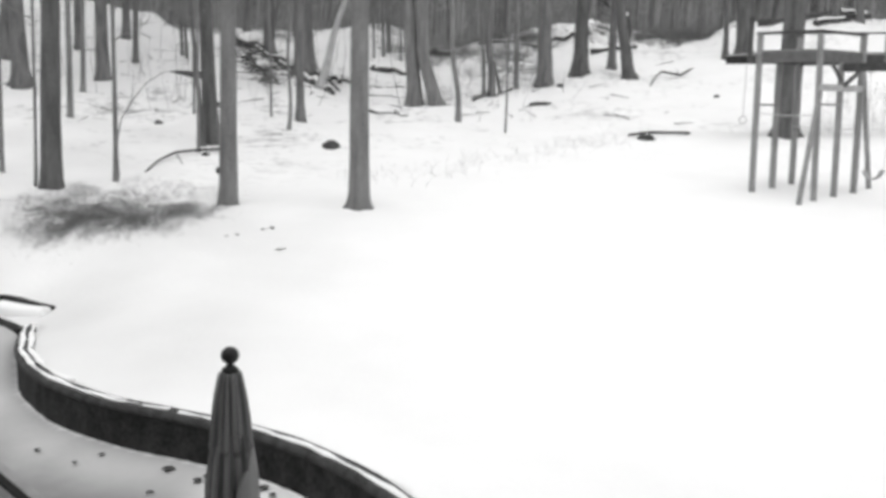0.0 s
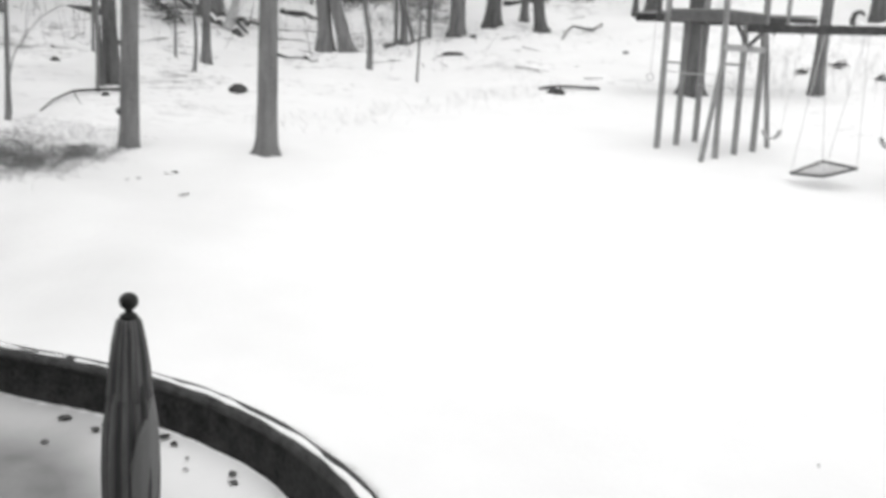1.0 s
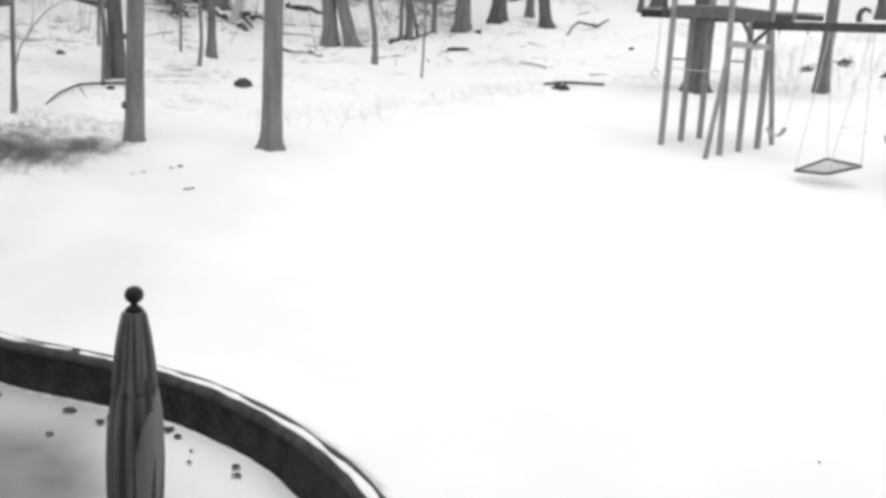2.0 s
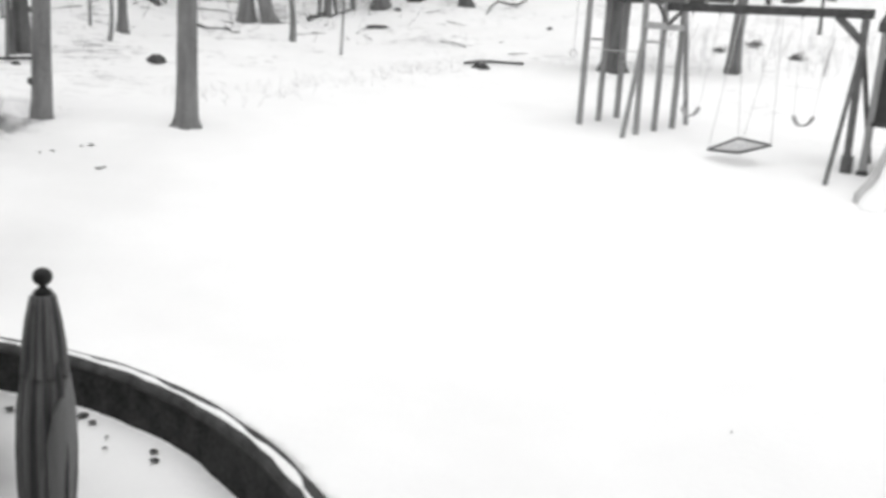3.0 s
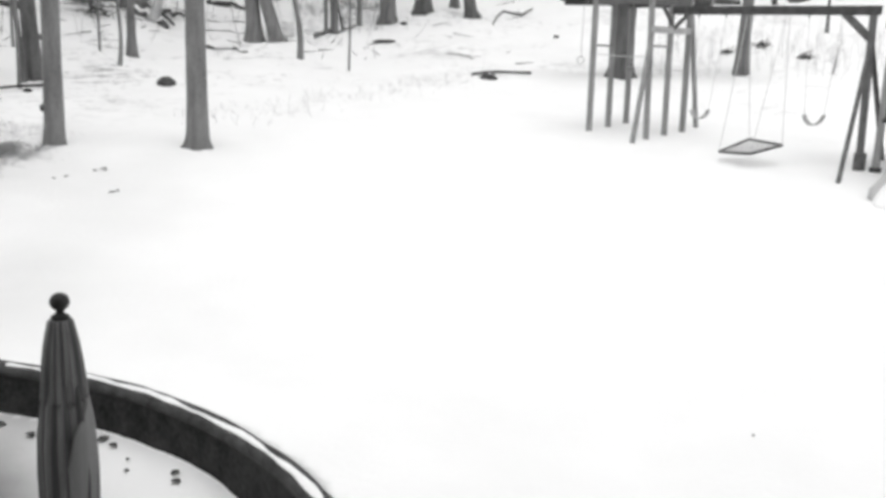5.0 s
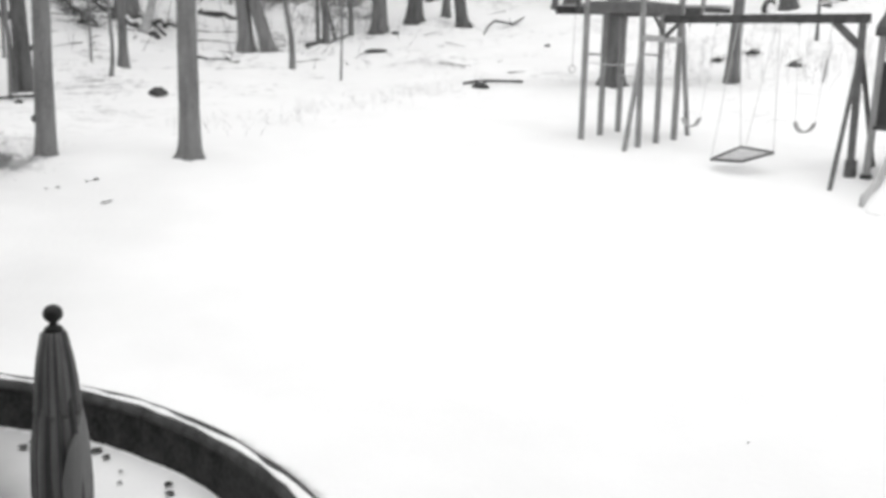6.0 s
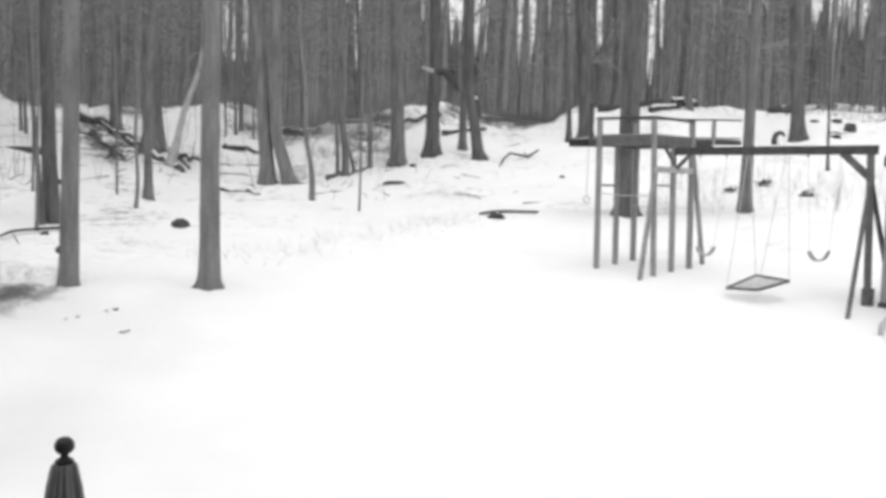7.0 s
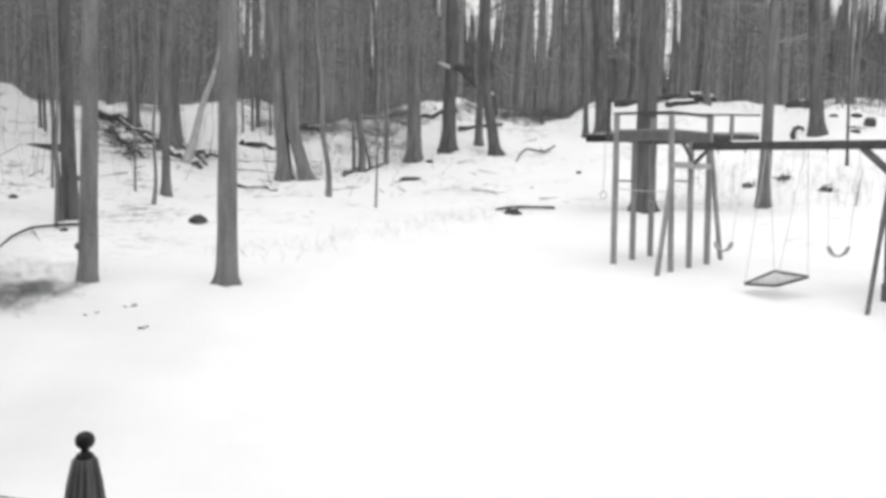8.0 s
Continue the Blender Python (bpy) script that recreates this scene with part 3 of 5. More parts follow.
def play_tower():
    t = thing("play_tower", on(7.0, 18.1), "weathered timber climbing tower with a railed deck", "play tower", )
    posts = [((6.06, 18.14), (6.02, 18.15), 4.74), ((6.60, 18.55), (6.56, 18.56), 4.25), ((7.13, 18.94), (7.09, 18.95), 4.74), ((6.92, 17.22), (6.82, 17.26), 4.70), ((7.45, 17.61), (7.40, 17.63), 4.20), ((7.97, 17.94), (7.92, 17.97), 4.76)]
    for (x, y), (x2, y2), z in posts:
        part("post", Geo().beam(on(x, y, -0.1), (x2, y2, z), 0.115, 0.115), POST_WOOD, t)
    a, a3, d, b = Vector((6.02, 18.15, 0)), Vector((7.09, 18.95, 0)), Vector((7.92, 17.97, 0)), Vector((6.82, 17.26, 0))
    for p, q in ((a, a3), (b, d), (a, b), (a3, d)):
        e = (q - p).normalized() * 0.06
        part("joist", Geo().beam(p - e + Vector((0, 0, 4.29)), q + e + Vector((0, 0, 4.29)), 0.05, 0.21), JOIST_WOOD, t)
        if q == a3 or p == a3:
            continue
        part("rail", Geo().beam(p - e + Vector((0, 0, 4.74)), q + e + Vector((0, 0, 4.74)), 0.09, 0.05), BEAM_WOOD, t)
    for i in range(8):
        s = (i + 0.5) / 8
        part("deck_board", Geo().beam(a.lerp(b, s) + Vector((0, 0, 4.41)), a3.lerp(d, s) + Vector((0, 0, 4.41)), 0.135, 0.03), POST_WOOD, t)
    part("brace", Geo().beam(on(6.49, 16.84, -0.08), (6.88, 17.22, 3.75), 0.08, 0.08), POST_WOOD, t)
    part("brace", Geo().beam(on(8.46, 18.36, -0.08), (7.98, 17.99, 4.05), 0.08, 0.08), POST_WOOD, t)
    part("cross_board", Geo().beam((6.83, 17.15, 3.73), (7.93, 17.9, 3.73), 0.04, 0.12), BOARD_WOOD, t, "pale new board")
    part("rung", Geo().tube([(6.05, 18.13, 3.40), (6.6, 18.54, 3.40)], 0.02, 8), POST_WOOD, t, smooth=True)
    part("rung", Geo().tube([(6.88, 17.23, 3.42), (7.43, 17.61, 3.42)], 0.02, 8), POST_WOOD, t, smooth=True)
    # two slack ropes tied round the posts
    part("rope", Geo().tube([(6.05, 18.08, 3.235), (6.5, 17.86, 3.20), (6.95, 17.36, 3.22)], 0.009, 6), CHAIN, t, smooth=True)
    part("rope", Geo().tube([(7.05, 18.88, 2.99), (7.5, 18.36, 2.95), (7.97, 17.99, 2.97)], 0.009, 6), CHAIN, t, smooth=True)


play_tower()


def chain(p, q):
    """A hanging chain: a line of small links."""
    p, q = Vector(p), Vector(q)
    n = int((q - p).length / 0.075)
    g = Geo()
    d = (q - p) / n
    for i in range(n):
        a, b = p + d * (i - 0.08), p + d * (i + 1.08)
        s = d.normalized().orthogonal()
        s = s if i % 2 else s.cross(d.normalized())
        g.tube([a, a.lerp(b, 0.5) + s * 0.004, b], [0.003, 0.0065, 0.003], 5)
    return g


def belt_swing(s0, s1, e0, e1, zs):
    top0, top1 = C0.lerp(R0, s0), C0.lerp(R0, s1)
    top0.z = top1.z = 4.03
    a, b = C0.lerp(R0, e0), C0.lerp(R0, e1)
    a.z, b.z = zs, zs + 0.02
    t = thing("belt_swing", (a + b) / 2, "grey rubber belt swing hanging on two chains", "swing", "belt swings")
    g, rings = Geo(), []
    for i in range(13):
        u = i / 12
        p = a.lerp(b, u)
        p.z -= 0.16 * math.sin(math.pi * u) ** 0.6
        rings.append(g.ring([p + W * 0.075 + Vector((0, 0, 0.012)), p + W * 0.075 - Vector((0, 0, 0.012)), p - W * 0.075 - Vector((0, 0, 0.012)), p - W * 0.075 + Vector((0, 0, 0.012))]))
    part("seat", g.skin(rings), RUBBER, t, smooth=True)
    for low, high in ((a, top0), (b, top1)):
        links = part("chain", chain(low, high), CHAIN, t)
        part("hanger", Geo().tube([high + Vector((0, 0, -0.05)), high + Vector((0, 0, 0.02))], 0.016, 8), FRAME_METAL, links, "dark swing hanger")


belt_swing(0.15, 0.30, 0.16, 0.25, 2.24)
belt_swing(0.71, 0.86, 0.74, 0.83, 2.32)


def platform_swing():
    cs = [Vector(c) for c in ((7.51, 15.27, 1.64), (8.15, 15.46, 1.85), (8.42, 14.80, 1.82), (7.75, 14.62, 1.68))]
    mid = sum(cs, Vector()) / 4
    t = thing("platform_swing", mid, "diamond-shaped platform swing with a dark frame and pale mesh", "swing")
    for p, q in zip(cs, cs[1:] + cs[:1]):
        part("frame_bar", Geo().tube([p, q], 0.026, 10), FRAME_METAL, t, smooth=True)
    net, n = Geo(), 14

    def sag(u, v):
        p = cs[0].lerp(cs[3], u).lerp(cs[1].lerp(cs[2], u), v)
        return p - Vector((0, 0, 0.05 * math.sin(math.pi * u) * math.sin(math.pi * v)))

    for i in range(1, n):
        net.tube([sag(i / n, k / 6) for k in range(7)], 0.008, 4)
        net.tube([sag(k / 6, i / n) for k in range(7)], 0.008, 4)
    tagged(part("net", net, MESH_CLOTH, t, "pale net with a film of snow"), kind="stuff")
    for c, s in zip(cs, (0.41, 0.425, 0.62, 0.605)):
        top = C0.lerp(R0, s)
        top.z = 4.03
        part("rope", Geo().tube([c, top], 0.007, 6), CHAIN, t)


platform_swing()


def playhouse():
    t1 = Vector((9.73, 14.06, 0))
    corners = [t1, t1 + U * 1.35, t1 + U * 1.35 + W * 1.3, t1 + W * 1.3]
    t = thing("playhouse", on(10.4, 13.9), "timber playhouse tower with dark panels and a grey canvas roof", "playhouse")
    for c in corners + [t1 + U * 0.5]:
        post = part("post", Geo().beam(on(c.x, c.y, -0.1), (c.x, c.y, 3.92), 0.11, 0.11), POST_WOOD, t)
        f0 = on(c.x, c.y)
        part("post_foot", Geo().beam(f0, f0 + Vector((0, 0, 0.07)), 0.17, 0.17), BEAM_WOOD, post, "dark metal foot")
    k = Vector((0, 0, 1))
    for p, q in ((corners[0], corners[3]), (corners[3], corners[2]), (corners[2], corners[1])):
        e = (q - p).normalized() * 0.06
        part("panel", Geo().beam(p + e + k * 2.89, q - e + k * 2.89, 0.03, 1.05), PANEL, t)
    part("panel", Geo().beam(corners[0] + U * 0.06 + k * 2.89, t1 + U * 0.5 + k * 2.89, 0.03, 1.05), PANEL, t)
    mid = sum(corners, Vector()) / 4
    part("deck", Geo().beam(mid - U * 0.72 + k * 2.34, mid + U * 0.72 + k * 2.34, 1.4, 0.08), BEAM_WOOD, t)
    g = Geo()
    low = [mid + (c - mid) * 1.13 + k * 3.87 for c in corners]
    # gable roof of canvas over a ridge, sagging a little between
    rings = []
    for i in range(7):
        c = mid + U * (0.77 * (i / 3 - 1))
        sag = 0.03 * math.sin(math.pi * i / 6)
        rings.append(g.ring([c + W * a + k * h for a, h in ((-0.76, 3.88), (-0.76, 3.97), (-0.38, 4.29 - sag), (0, 4.64 - sag * 0.6), (0.38, 4.29 - sag), (0.76, 3.97), (0.76, 3.88), (0, 3.9))]))
    g.skin(rings)
    part("roof", g, ROOF, t, "plain grey canvas roof")
    for p, q in zip(low, low[1:] + low[:1]):
        part("fascia", Geo().beam(p, q, 0.04, 0.1), BEAM_WOOD, t)
    b = corners[1] - W * 0.35
    part("bench_board", Geo().beam(b - U * 0.1 + k * 1.95, b + U * 1.1 + k * 1.95, 0.2, 0.05), BOARD_WOOD, t)
    z0 = ground_z(10.2, 12.9)
    part("sand_box", Geo().beam((9.95, 12.95, z0 + 0.08), (10.9, 12.2, z0 + 0.08), 0.5, 0.22), PANEL, t)
    # slide
    s = thing("slide", on(8.73, 12.2), "pale plastic slide filled with snow", "slide")
    top, low_end = t1 + U * 0.74 + k * 2.40, on(8.73, 12.21, 0.03)
    body, snow, rb, rs = Geo(), Geo(), [], []
    across = U
    for i in range(19):
        u = i / 18
        p = top.lerp(low_end, u)
        p.z += 0.10 * math.sin(math.pi * 2 * u) * (1 - u) - 0.12 * math.sin(math.pi * u) * u
        wd = 0.19 + 0.03 * u + (0.05 * max(0, u - 0.8) / 0.2)
        hi = 0.2 * (1 - 0.25 * u)
        outer = [(-wd - 0.035, hi), (-wd - 0.04, 0), (-wd * 0.6, -0.06), (wd * 0.6, -0.06), (wd + 0.04, 0), (wd + 0.035, hi), (wd - 0.02, hi + 0.01), (wd - 0.03, 0.02), (wd * 0.55, -0.02), (-wd * 0.55, -0.02), (-wd + 0.03, 0.02), (-wd + 0.02, hi + 0.01)]
        rb.append(body.ring([p + across * a + k * b for a, b in outer]))
        if 0 < i:
            q = wd * (0.8 + 0.14 * u - 0.06 * math.sin(i * 1.1)) - 0.015
            rs.append(snow.ring([p + across * a + k * b for a, b in ((-q, 0.0), (q, 0.0), (q * 0.92, 0.06), (q * 0.4, 0.1 + 0.01 * math.sin(i)), (-q * 0.4, 0.1), (-q * 0.92, 0.06))]))
    out = (low_end - top).normalized()
    for i, w in enumerate((0.9, 0.7, 0.35)):
        p = low_end + Vector((out.x, out.y, 0)) * (0.1 + 0.13 * i)
        p.z = ground_z(p.x, p.y)
        q = 0.26 * w
        rs.append(snow.ring([p + across * a + k * b for a, b in ((-q, -0.03), (q, -0.03), (q * 0.9, 0.05 * w), (q * 0.4, 0.09 * w), (-q * 0.4, 0.09 * w), (-q * 0.9, 0.05 * w))]))
    chute = part("chute", body.skin(rb), PLASTIC, s, smooth=True)
    part("snow", snow.skin(rs), SNOW, chute, "snow lying in the chute", smooth=True)


playhouse()


def tree_platform():
    t = thing("tree_platform", on(9.7, 24.2), "timber platform built between two big trees with a thin rail", "platform")
    k = Vector((0, 0, 1))
    fl, fr = Vector((7.70, 23.94, 4.58)), Vector((12.25, 24.55, 4.72))
    back = Vector((-0.14, 1.0, 0)) * 1.35
    part("joist", Geo().beam(fl, fr, 0.06, 0.14), BEAM_WOOD, t)
    part("joist", Geo().beam(fl + back, fr + back, 0.06, 0.2), BEAM_WOOD, t)
    for i in range(22):
        p = fl.lerp(fr, (i + 0.5) / 22) + k * 0.12
        part("deck_board", Geo().beam(p - back * 0.03, p + back * 1.03, 0.215, 0.035), POST_WOOD, t)
    for s, z in ((0.0, 1.0), (0.81, 0.65)):
        p = fl.lerp(fr, s)
        part("rail_post", Geo().beam(p - k * 0.1, p + k * z, 0.1, 0.1), POST_WOOD if s else BEAM_WOOD, t)
    part("rail", Geo().beam(fl.lerp(fr, 0.15) + k * 0.62, fr + k * 0.62, 0.05, 0.05), BEAM_WOOD, t)
    r = thing("rope_swing", (7.62, 23.85, 3.0), "thin rope with a ring hanging from the tree platform", "rope")
    part("rope", Geo().tube([(7.62, 23.88, 4.45), (7.61, 23.86, 3.12)], 0.011, 6), CHAIN, r)
    ring = [(7.61 + 0.09 * math.cos(a), 23.86, 3.03 + 0.09 * math.sin(a)) for a in np.linspace(0, 2 * math.pi, 13)]
    part("ring", Geo().tube(ring, 0.014, 6), RUBBER, r)


tree_platform()

# ---- trees ----


def limb(g, rng, p, d, length, r, depth, sides):
    """A bending limb that forks into finer ones."""
    pts, rad = [p], [r]
    n = 4 if depth else 3
    for i in range(n):
        d = (d + Vector((rng.uniform(-1, 1), rng.uniform(-1, 1), rng.uniform(-0.3, 0.9))) * 0.22).normalized()
        pts.append(pts[-1] + d * length / n)
        rad.append(r * (1 - 0.8 * (i + 1) / n))
    g.tube(pts, rad, sides)
    if depth:
        for i in range(rng.randint(3, 5)):
            j = rng.randint(1, n)
            e = (d + Vector((rng.uniform(-1, 1), rng.uniform(-1, 1), rng.uniform(-0.5, 0.8))) * 0.9).normalized()
            limb(g, rng, pts[j], e, length * rng.uniform(0.35, 0.6), max(rad[j] * 0.55, 0.006), depth - 1, 3)


def tree(x, y, dia, lean, height, seed, mat=None, first=0.3, limbs=12, flare=0.4, bend=0.0, label="", name="tree", burl=0.0, wave=0.07, spread_root=0.13, crook=0.0):
    rng = random.Random(seed)
    base = on(x, y)
    right = Vector((y, -x, 0)).normalized()
    t = thing(name, base, label or "bare grey-barked tree standing in snow", name, "saplings of the wood" if name == "sapling" else "bare trees of the wood")
    r = dia / 2
    zs = [-0.15, 0.0, 0.06, 0.15, 0.3, 0.55, 0.9] + list(np.linspace(1.3, 4.5, 8) if height > 5 else [1.4, 1.9, 2.4]) + list(np.linspace(6 if height > 7 else 4.7 if height > 5 else 2.9, height, 9 if height > 5 else 5))
    pts, rad = [], []
    w1, w2, ph = rng.uniform(-wave, wave), rng.uniform(-wave, wave), rng.uniform(0, 6)
    for z in zs:
        side = lean * min(max(z, 0), bend) if bend else lean * max(z, 0)
        off = right * side + Vector((w1 * math.sin(z * 0.5 + ph) - w1 * math.sin(ph), w2 * math.sin(z * 0.43 + ph) - w2 * math.sin(ph), 0)) * min(1, max(z, 0) / 3) + right * crook * math.sin(2.4 * max(z, 0))
        pts.append(base + off + Vector((0, 0, z)))
        rad.append(r * (1 + flare * math.exp(-max(z, 0) / spread_root) + 0.12 * math.exp(-max(z, 0) / 0.7)) * (1 - 0.62 * max(z, 0) / height))
    lobes = rng.randint(4, 6)

    def bark(a, i):
        root = 0.16 * math.exp(-max(zs[i], 0) / 0.25) * math.sin(lobes * a + ph)
        return root + 0.035 * math.sin(5 * a + i) + rng.uniform(-0.03, 0.03)

    stem = part("trunk", Geo().tube(pts, rad, 14 if dia > 0.2 else 8, bark), mat or BARK, t, smooth=True)
    if burl:
        q = base + right * (r * 0.95 if burl > 0.8 else -r * 0.95) + Vector((0, 0, burl))
        part("burl", Geo().lathe([(-0.07, 0.02), (-0.04, 0.06), (0.02, 0.065), (0.06, 0.03)], q, 10), BARK_DARK, stem, "dark knobbly burl", smooth=True)
    g = Geo()
    for i in range(limbs):
        s = first + (0.97 - first) * (i + rng.random()) / limbs
        zz = s * height
        j = max(k for k in range(len(zs)) if zs[k] <= zz)
        j2 = min(j + 1, len(zs) - 1)
        u = (zz - zs[j]) / max(zs[j2] - zs[j], 1e-6)
        p = pts[j].lerp(pts[j2], u)
        a = rng.uniform(0, 2 * math.pi)
        d = Vector((math.cos(a), math.sin(a), rng.uniform(0.1, 0.9))).normalized()
        limb(g, rng, p, d, height * rng.uniform(0.16, 0.3) * (1.25 - 0.6 * s), max(rad[j] * rng.uniform(0.25, 0.45), 0.012), 2, 5)
    part("crown", g, TWIG, t, "bare branches and twigs")
    return t


# the trees of the lawn's edge and the wood's front: x, y, trunk, lean
FRONT = [(-3.79, 16.34, 0.31, 0.011), (-1.48, 16.4, 0.35, -0.004), (-7.17, 16.94, 0.36, 0.032), (-5.58, 22.47, 0.36, -0.035), (8.93, 24.38, 0.6, 0.0), (13.01, 25.60, 0.34, 0.006), (20.76, 36.45, 0.55, -0.08)]
for i, (x, y, dia, lean) in enumerate(FRONT):
    tree(x, y, dia, lean, 15 + 2 * (i % 3), 40 + i, BARK if i in (0, 1) else BARK_HILL if i == 5 else BARK_DARK, 0.33, 14, (0.02, 0.34, 0.12, 0.08, 0.24, 0.45, 0.7)[i], spread_root=0.4 if i > 4 else 0.13, burl=(0.6, 0, 0, 0.95, 0, 0, 0)[i], wave=0.04)
tree(-5.71, 22.12, 0.12, -0.068, 9, 61, BARK_DARK, 0.4, 8, 0.2, label="thin leaning tree beside a thicker trunk")
SAPLINGS = [(-6.33, 17.91, 0.1, 0.032), (-8.56, 17.99, 0.09, 0.027), (-7.47, 16.97, 0.06, 0.045), (-5.63, 21.41, 0.08, 0.002), (-5.04, 27.29, 0.07, -0.016), (-4.18, 25.2, 0.09, 0.011), (0.42, 27.43, 0.16, -0.09), (1.71, 26.01, 0.06, 0.011), (1.64, 33.02, 0.26, -0.06), (19.0, 31.25, 0.11, -0.03), (-10.25, 25.67, 0.17, 0.016), (-11.43, 29.72, 0.16, 0.026),
            (-7.22, 27.06, 0.08, -0.009), (-10.52, 37.82, 0.13, -0.03), (-10.18, 37.21, 0.13, -0.04), (-2.98, 39.45, 0.09, -0.021), (-2.61, 39.71, 0.12, -0.023), (-2.43, 40.51, 0.19, -0.02), (-1.85, 39.4, 0.08, -0.023), (1.40, 33.63, 0.13, -0.025), (2.71, 35.65, 0.19, -0.028)]
for i, (x, y, dia, lean) in enumerate(SAPLINGS):
    tree(x, y, dia, lean, 5 + 22 * dia + i % 3, 70 + i, BARK_HILL if i in (8, 13, 14) else BARK_DARK if i == 9 else BARK, 0.35, 9, 0.2, label="thin bare sapling standing in snow", name="sapling", crook=0.04 if i in (5, 6, 8) else 0.0)
# a broken stem leaning against a slim tree
leaner = thing("fallen_branch", on(2.01, 33.98), "broken stem leaning against a slim tree", "branch")
part("stem", Geo().tube([on(2.01, 33.98, -0.05), on(1.9, 33.7, 0.5), on(1.68, 33.2, 1.3)], [0.055, 0.05, 0.04], 7), BARK_DARK, leaner, smooth=True)
HILL = [(-13.65, 30.31, 0.51, -0.014), (-11.97, 32.99, 0.43, -0.001), (-11.94, 36.41, 0.21, 0.029), (-15.84, 34.02, 0.41, 0.065), (-4.26, 27.73, 0.24, -0.006), (-5.34, 35.99, 0.75, -0.042), (-7.38, 39.61, 0.44, -0.012), (-1.0, 31.63, 0.46, -0.068), (-0.27, 31.4, 0.42, -0.286), (3.8, 35.88, 0.55, -0.036), (5.23, 36.52, 0.54, -0.02), (6.65, 37.78, 0.3, -0.014), (6.97, 35.72, 0.42, -0.175), (11.42, 38.61, 0.22, -0.037), (12.38, 39.28, 0.6, -0.067), (-13.33, 39.54, 0.31, 0.03), (-14.2, 36.62, 0.26, 0.005), (-4.5, 33.98, 0.3, 0.255)]
for i, (x, y, dia, lean) in enumerate(HILL):
    bent = {8: 1.6, 12: 2.9}.get(i, 0.0)
    pale = i == len(HILL) - 1
    grown = tree(x, y, dia, lean, 4.6 if pale else 17 + (i * 5) % 6, 100 + i, BARK_PALE if pale else (BARK_DARK if i in (10, 12, 13, 14) else BARK if i in (7, 8) else BARK_HILL), 0.5 if pale else 0.3, 2 if pale else 12, 0.4, bent,
         "broken pale leaning trunk without bark" if pale else "bare grey-barked tree on the wooded slope", spread_root=0.25, crook=0.03 if pale else 0.0)
    if i == 10:
        # a snapped limb hangs from the trunk, its stub pale
        part("broken_branch", Geo().tube([(5.2, 36.5, 7.68), (5.55, 36.3, 7.74), (5.72, 36.25, 7.6), (5.92, 36.2, 7.3), (6.2, 36.15, 6.95)], [0.13, 0.15, 0.16, 0.1, 0.03], 8), ROTTEN, grown, "dark snapped limb hanging down", smooth=True)
        part("branch_stub", Geo().tube([(5.2, 36.45, 7.72), (5.0, 36.2, 7.76), (4.7, 36.1, 7.84)], [0.11, 0.09, 0.06], 8), BARK_PALE, grown, "pale stub of a broken limb", smooth=True)

# ---- the wood further up and beyond the crest ----


def scatter(rng, r0, r1, a0, a1):
    """A random place by distance and bearing (degrees from straight ahead, right positive)."""
    r = math.sqrt(rng.uniform(r0 * r0, r1 * r1))
    a = radians(rng.uniform(a0, a1))
    return r * math.sin(a), r * math.cos(a)


def scatter_many(gen, n, r0, r1, a0, a1):
    r = np.sqrt(gen.uniform(r0 * r0, r1 * r1, n))
    a = np.radians(gen.uniform(a0, a1, n))
    return r * np.sin(a), r * np.cos(a)


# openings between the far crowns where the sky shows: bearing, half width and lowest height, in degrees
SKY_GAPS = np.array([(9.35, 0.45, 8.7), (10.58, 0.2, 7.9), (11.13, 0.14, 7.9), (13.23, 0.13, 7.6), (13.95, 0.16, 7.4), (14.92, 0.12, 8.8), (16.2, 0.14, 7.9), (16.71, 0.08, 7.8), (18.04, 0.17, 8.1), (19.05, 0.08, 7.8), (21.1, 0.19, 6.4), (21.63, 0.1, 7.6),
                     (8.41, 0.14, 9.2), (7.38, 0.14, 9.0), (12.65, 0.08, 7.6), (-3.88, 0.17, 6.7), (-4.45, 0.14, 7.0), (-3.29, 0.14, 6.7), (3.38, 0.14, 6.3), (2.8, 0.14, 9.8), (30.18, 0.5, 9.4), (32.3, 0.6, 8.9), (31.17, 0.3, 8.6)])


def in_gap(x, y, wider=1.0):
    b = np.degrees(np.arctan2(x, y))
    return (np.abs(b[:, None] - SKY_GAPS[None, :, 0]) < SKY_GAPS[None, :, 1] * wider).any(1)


rng = random.Random(5)
for i in range(46):
    x, y = scatter(rng, 45, 58, -32, 42)
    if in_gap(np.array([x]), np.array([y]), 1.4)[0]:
        continue
    tree(x, y, rng.uniform(0.11, 0.32), rng.uniform(-0.04, 0.04), rng.uniform(15, 20), 300 + i, BARK_DARK if i % 3 == 0 else BARK_HILL, 0.25, 7, 0.45, label="bare grey tree in the wood on the slope", wave=0.22, spread_root=0.3)


# unseen trees added round the left of the lawn to dim its snow
for i in range(26):
    x, y = scatter(rng, 19, 42, -80, -33)
    tree(x, y, rng.uniform(0.2, 0.5), rng.uniform(-0.03, 0.03), rng.uniform(15, 20), 400 + i, BARK, 0.25, 14, 0.3, label="unseen bare tree added to dim the left of the lawn")

gen = np.random.default_rng(7)
n = 1500
fx, fy = scatter_many(gen, n, 52, 140, -38, 48)
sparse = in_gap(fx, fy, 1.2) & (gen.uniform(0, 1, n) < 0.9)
fx, fy = fx[~sparse], fy[~sparse]
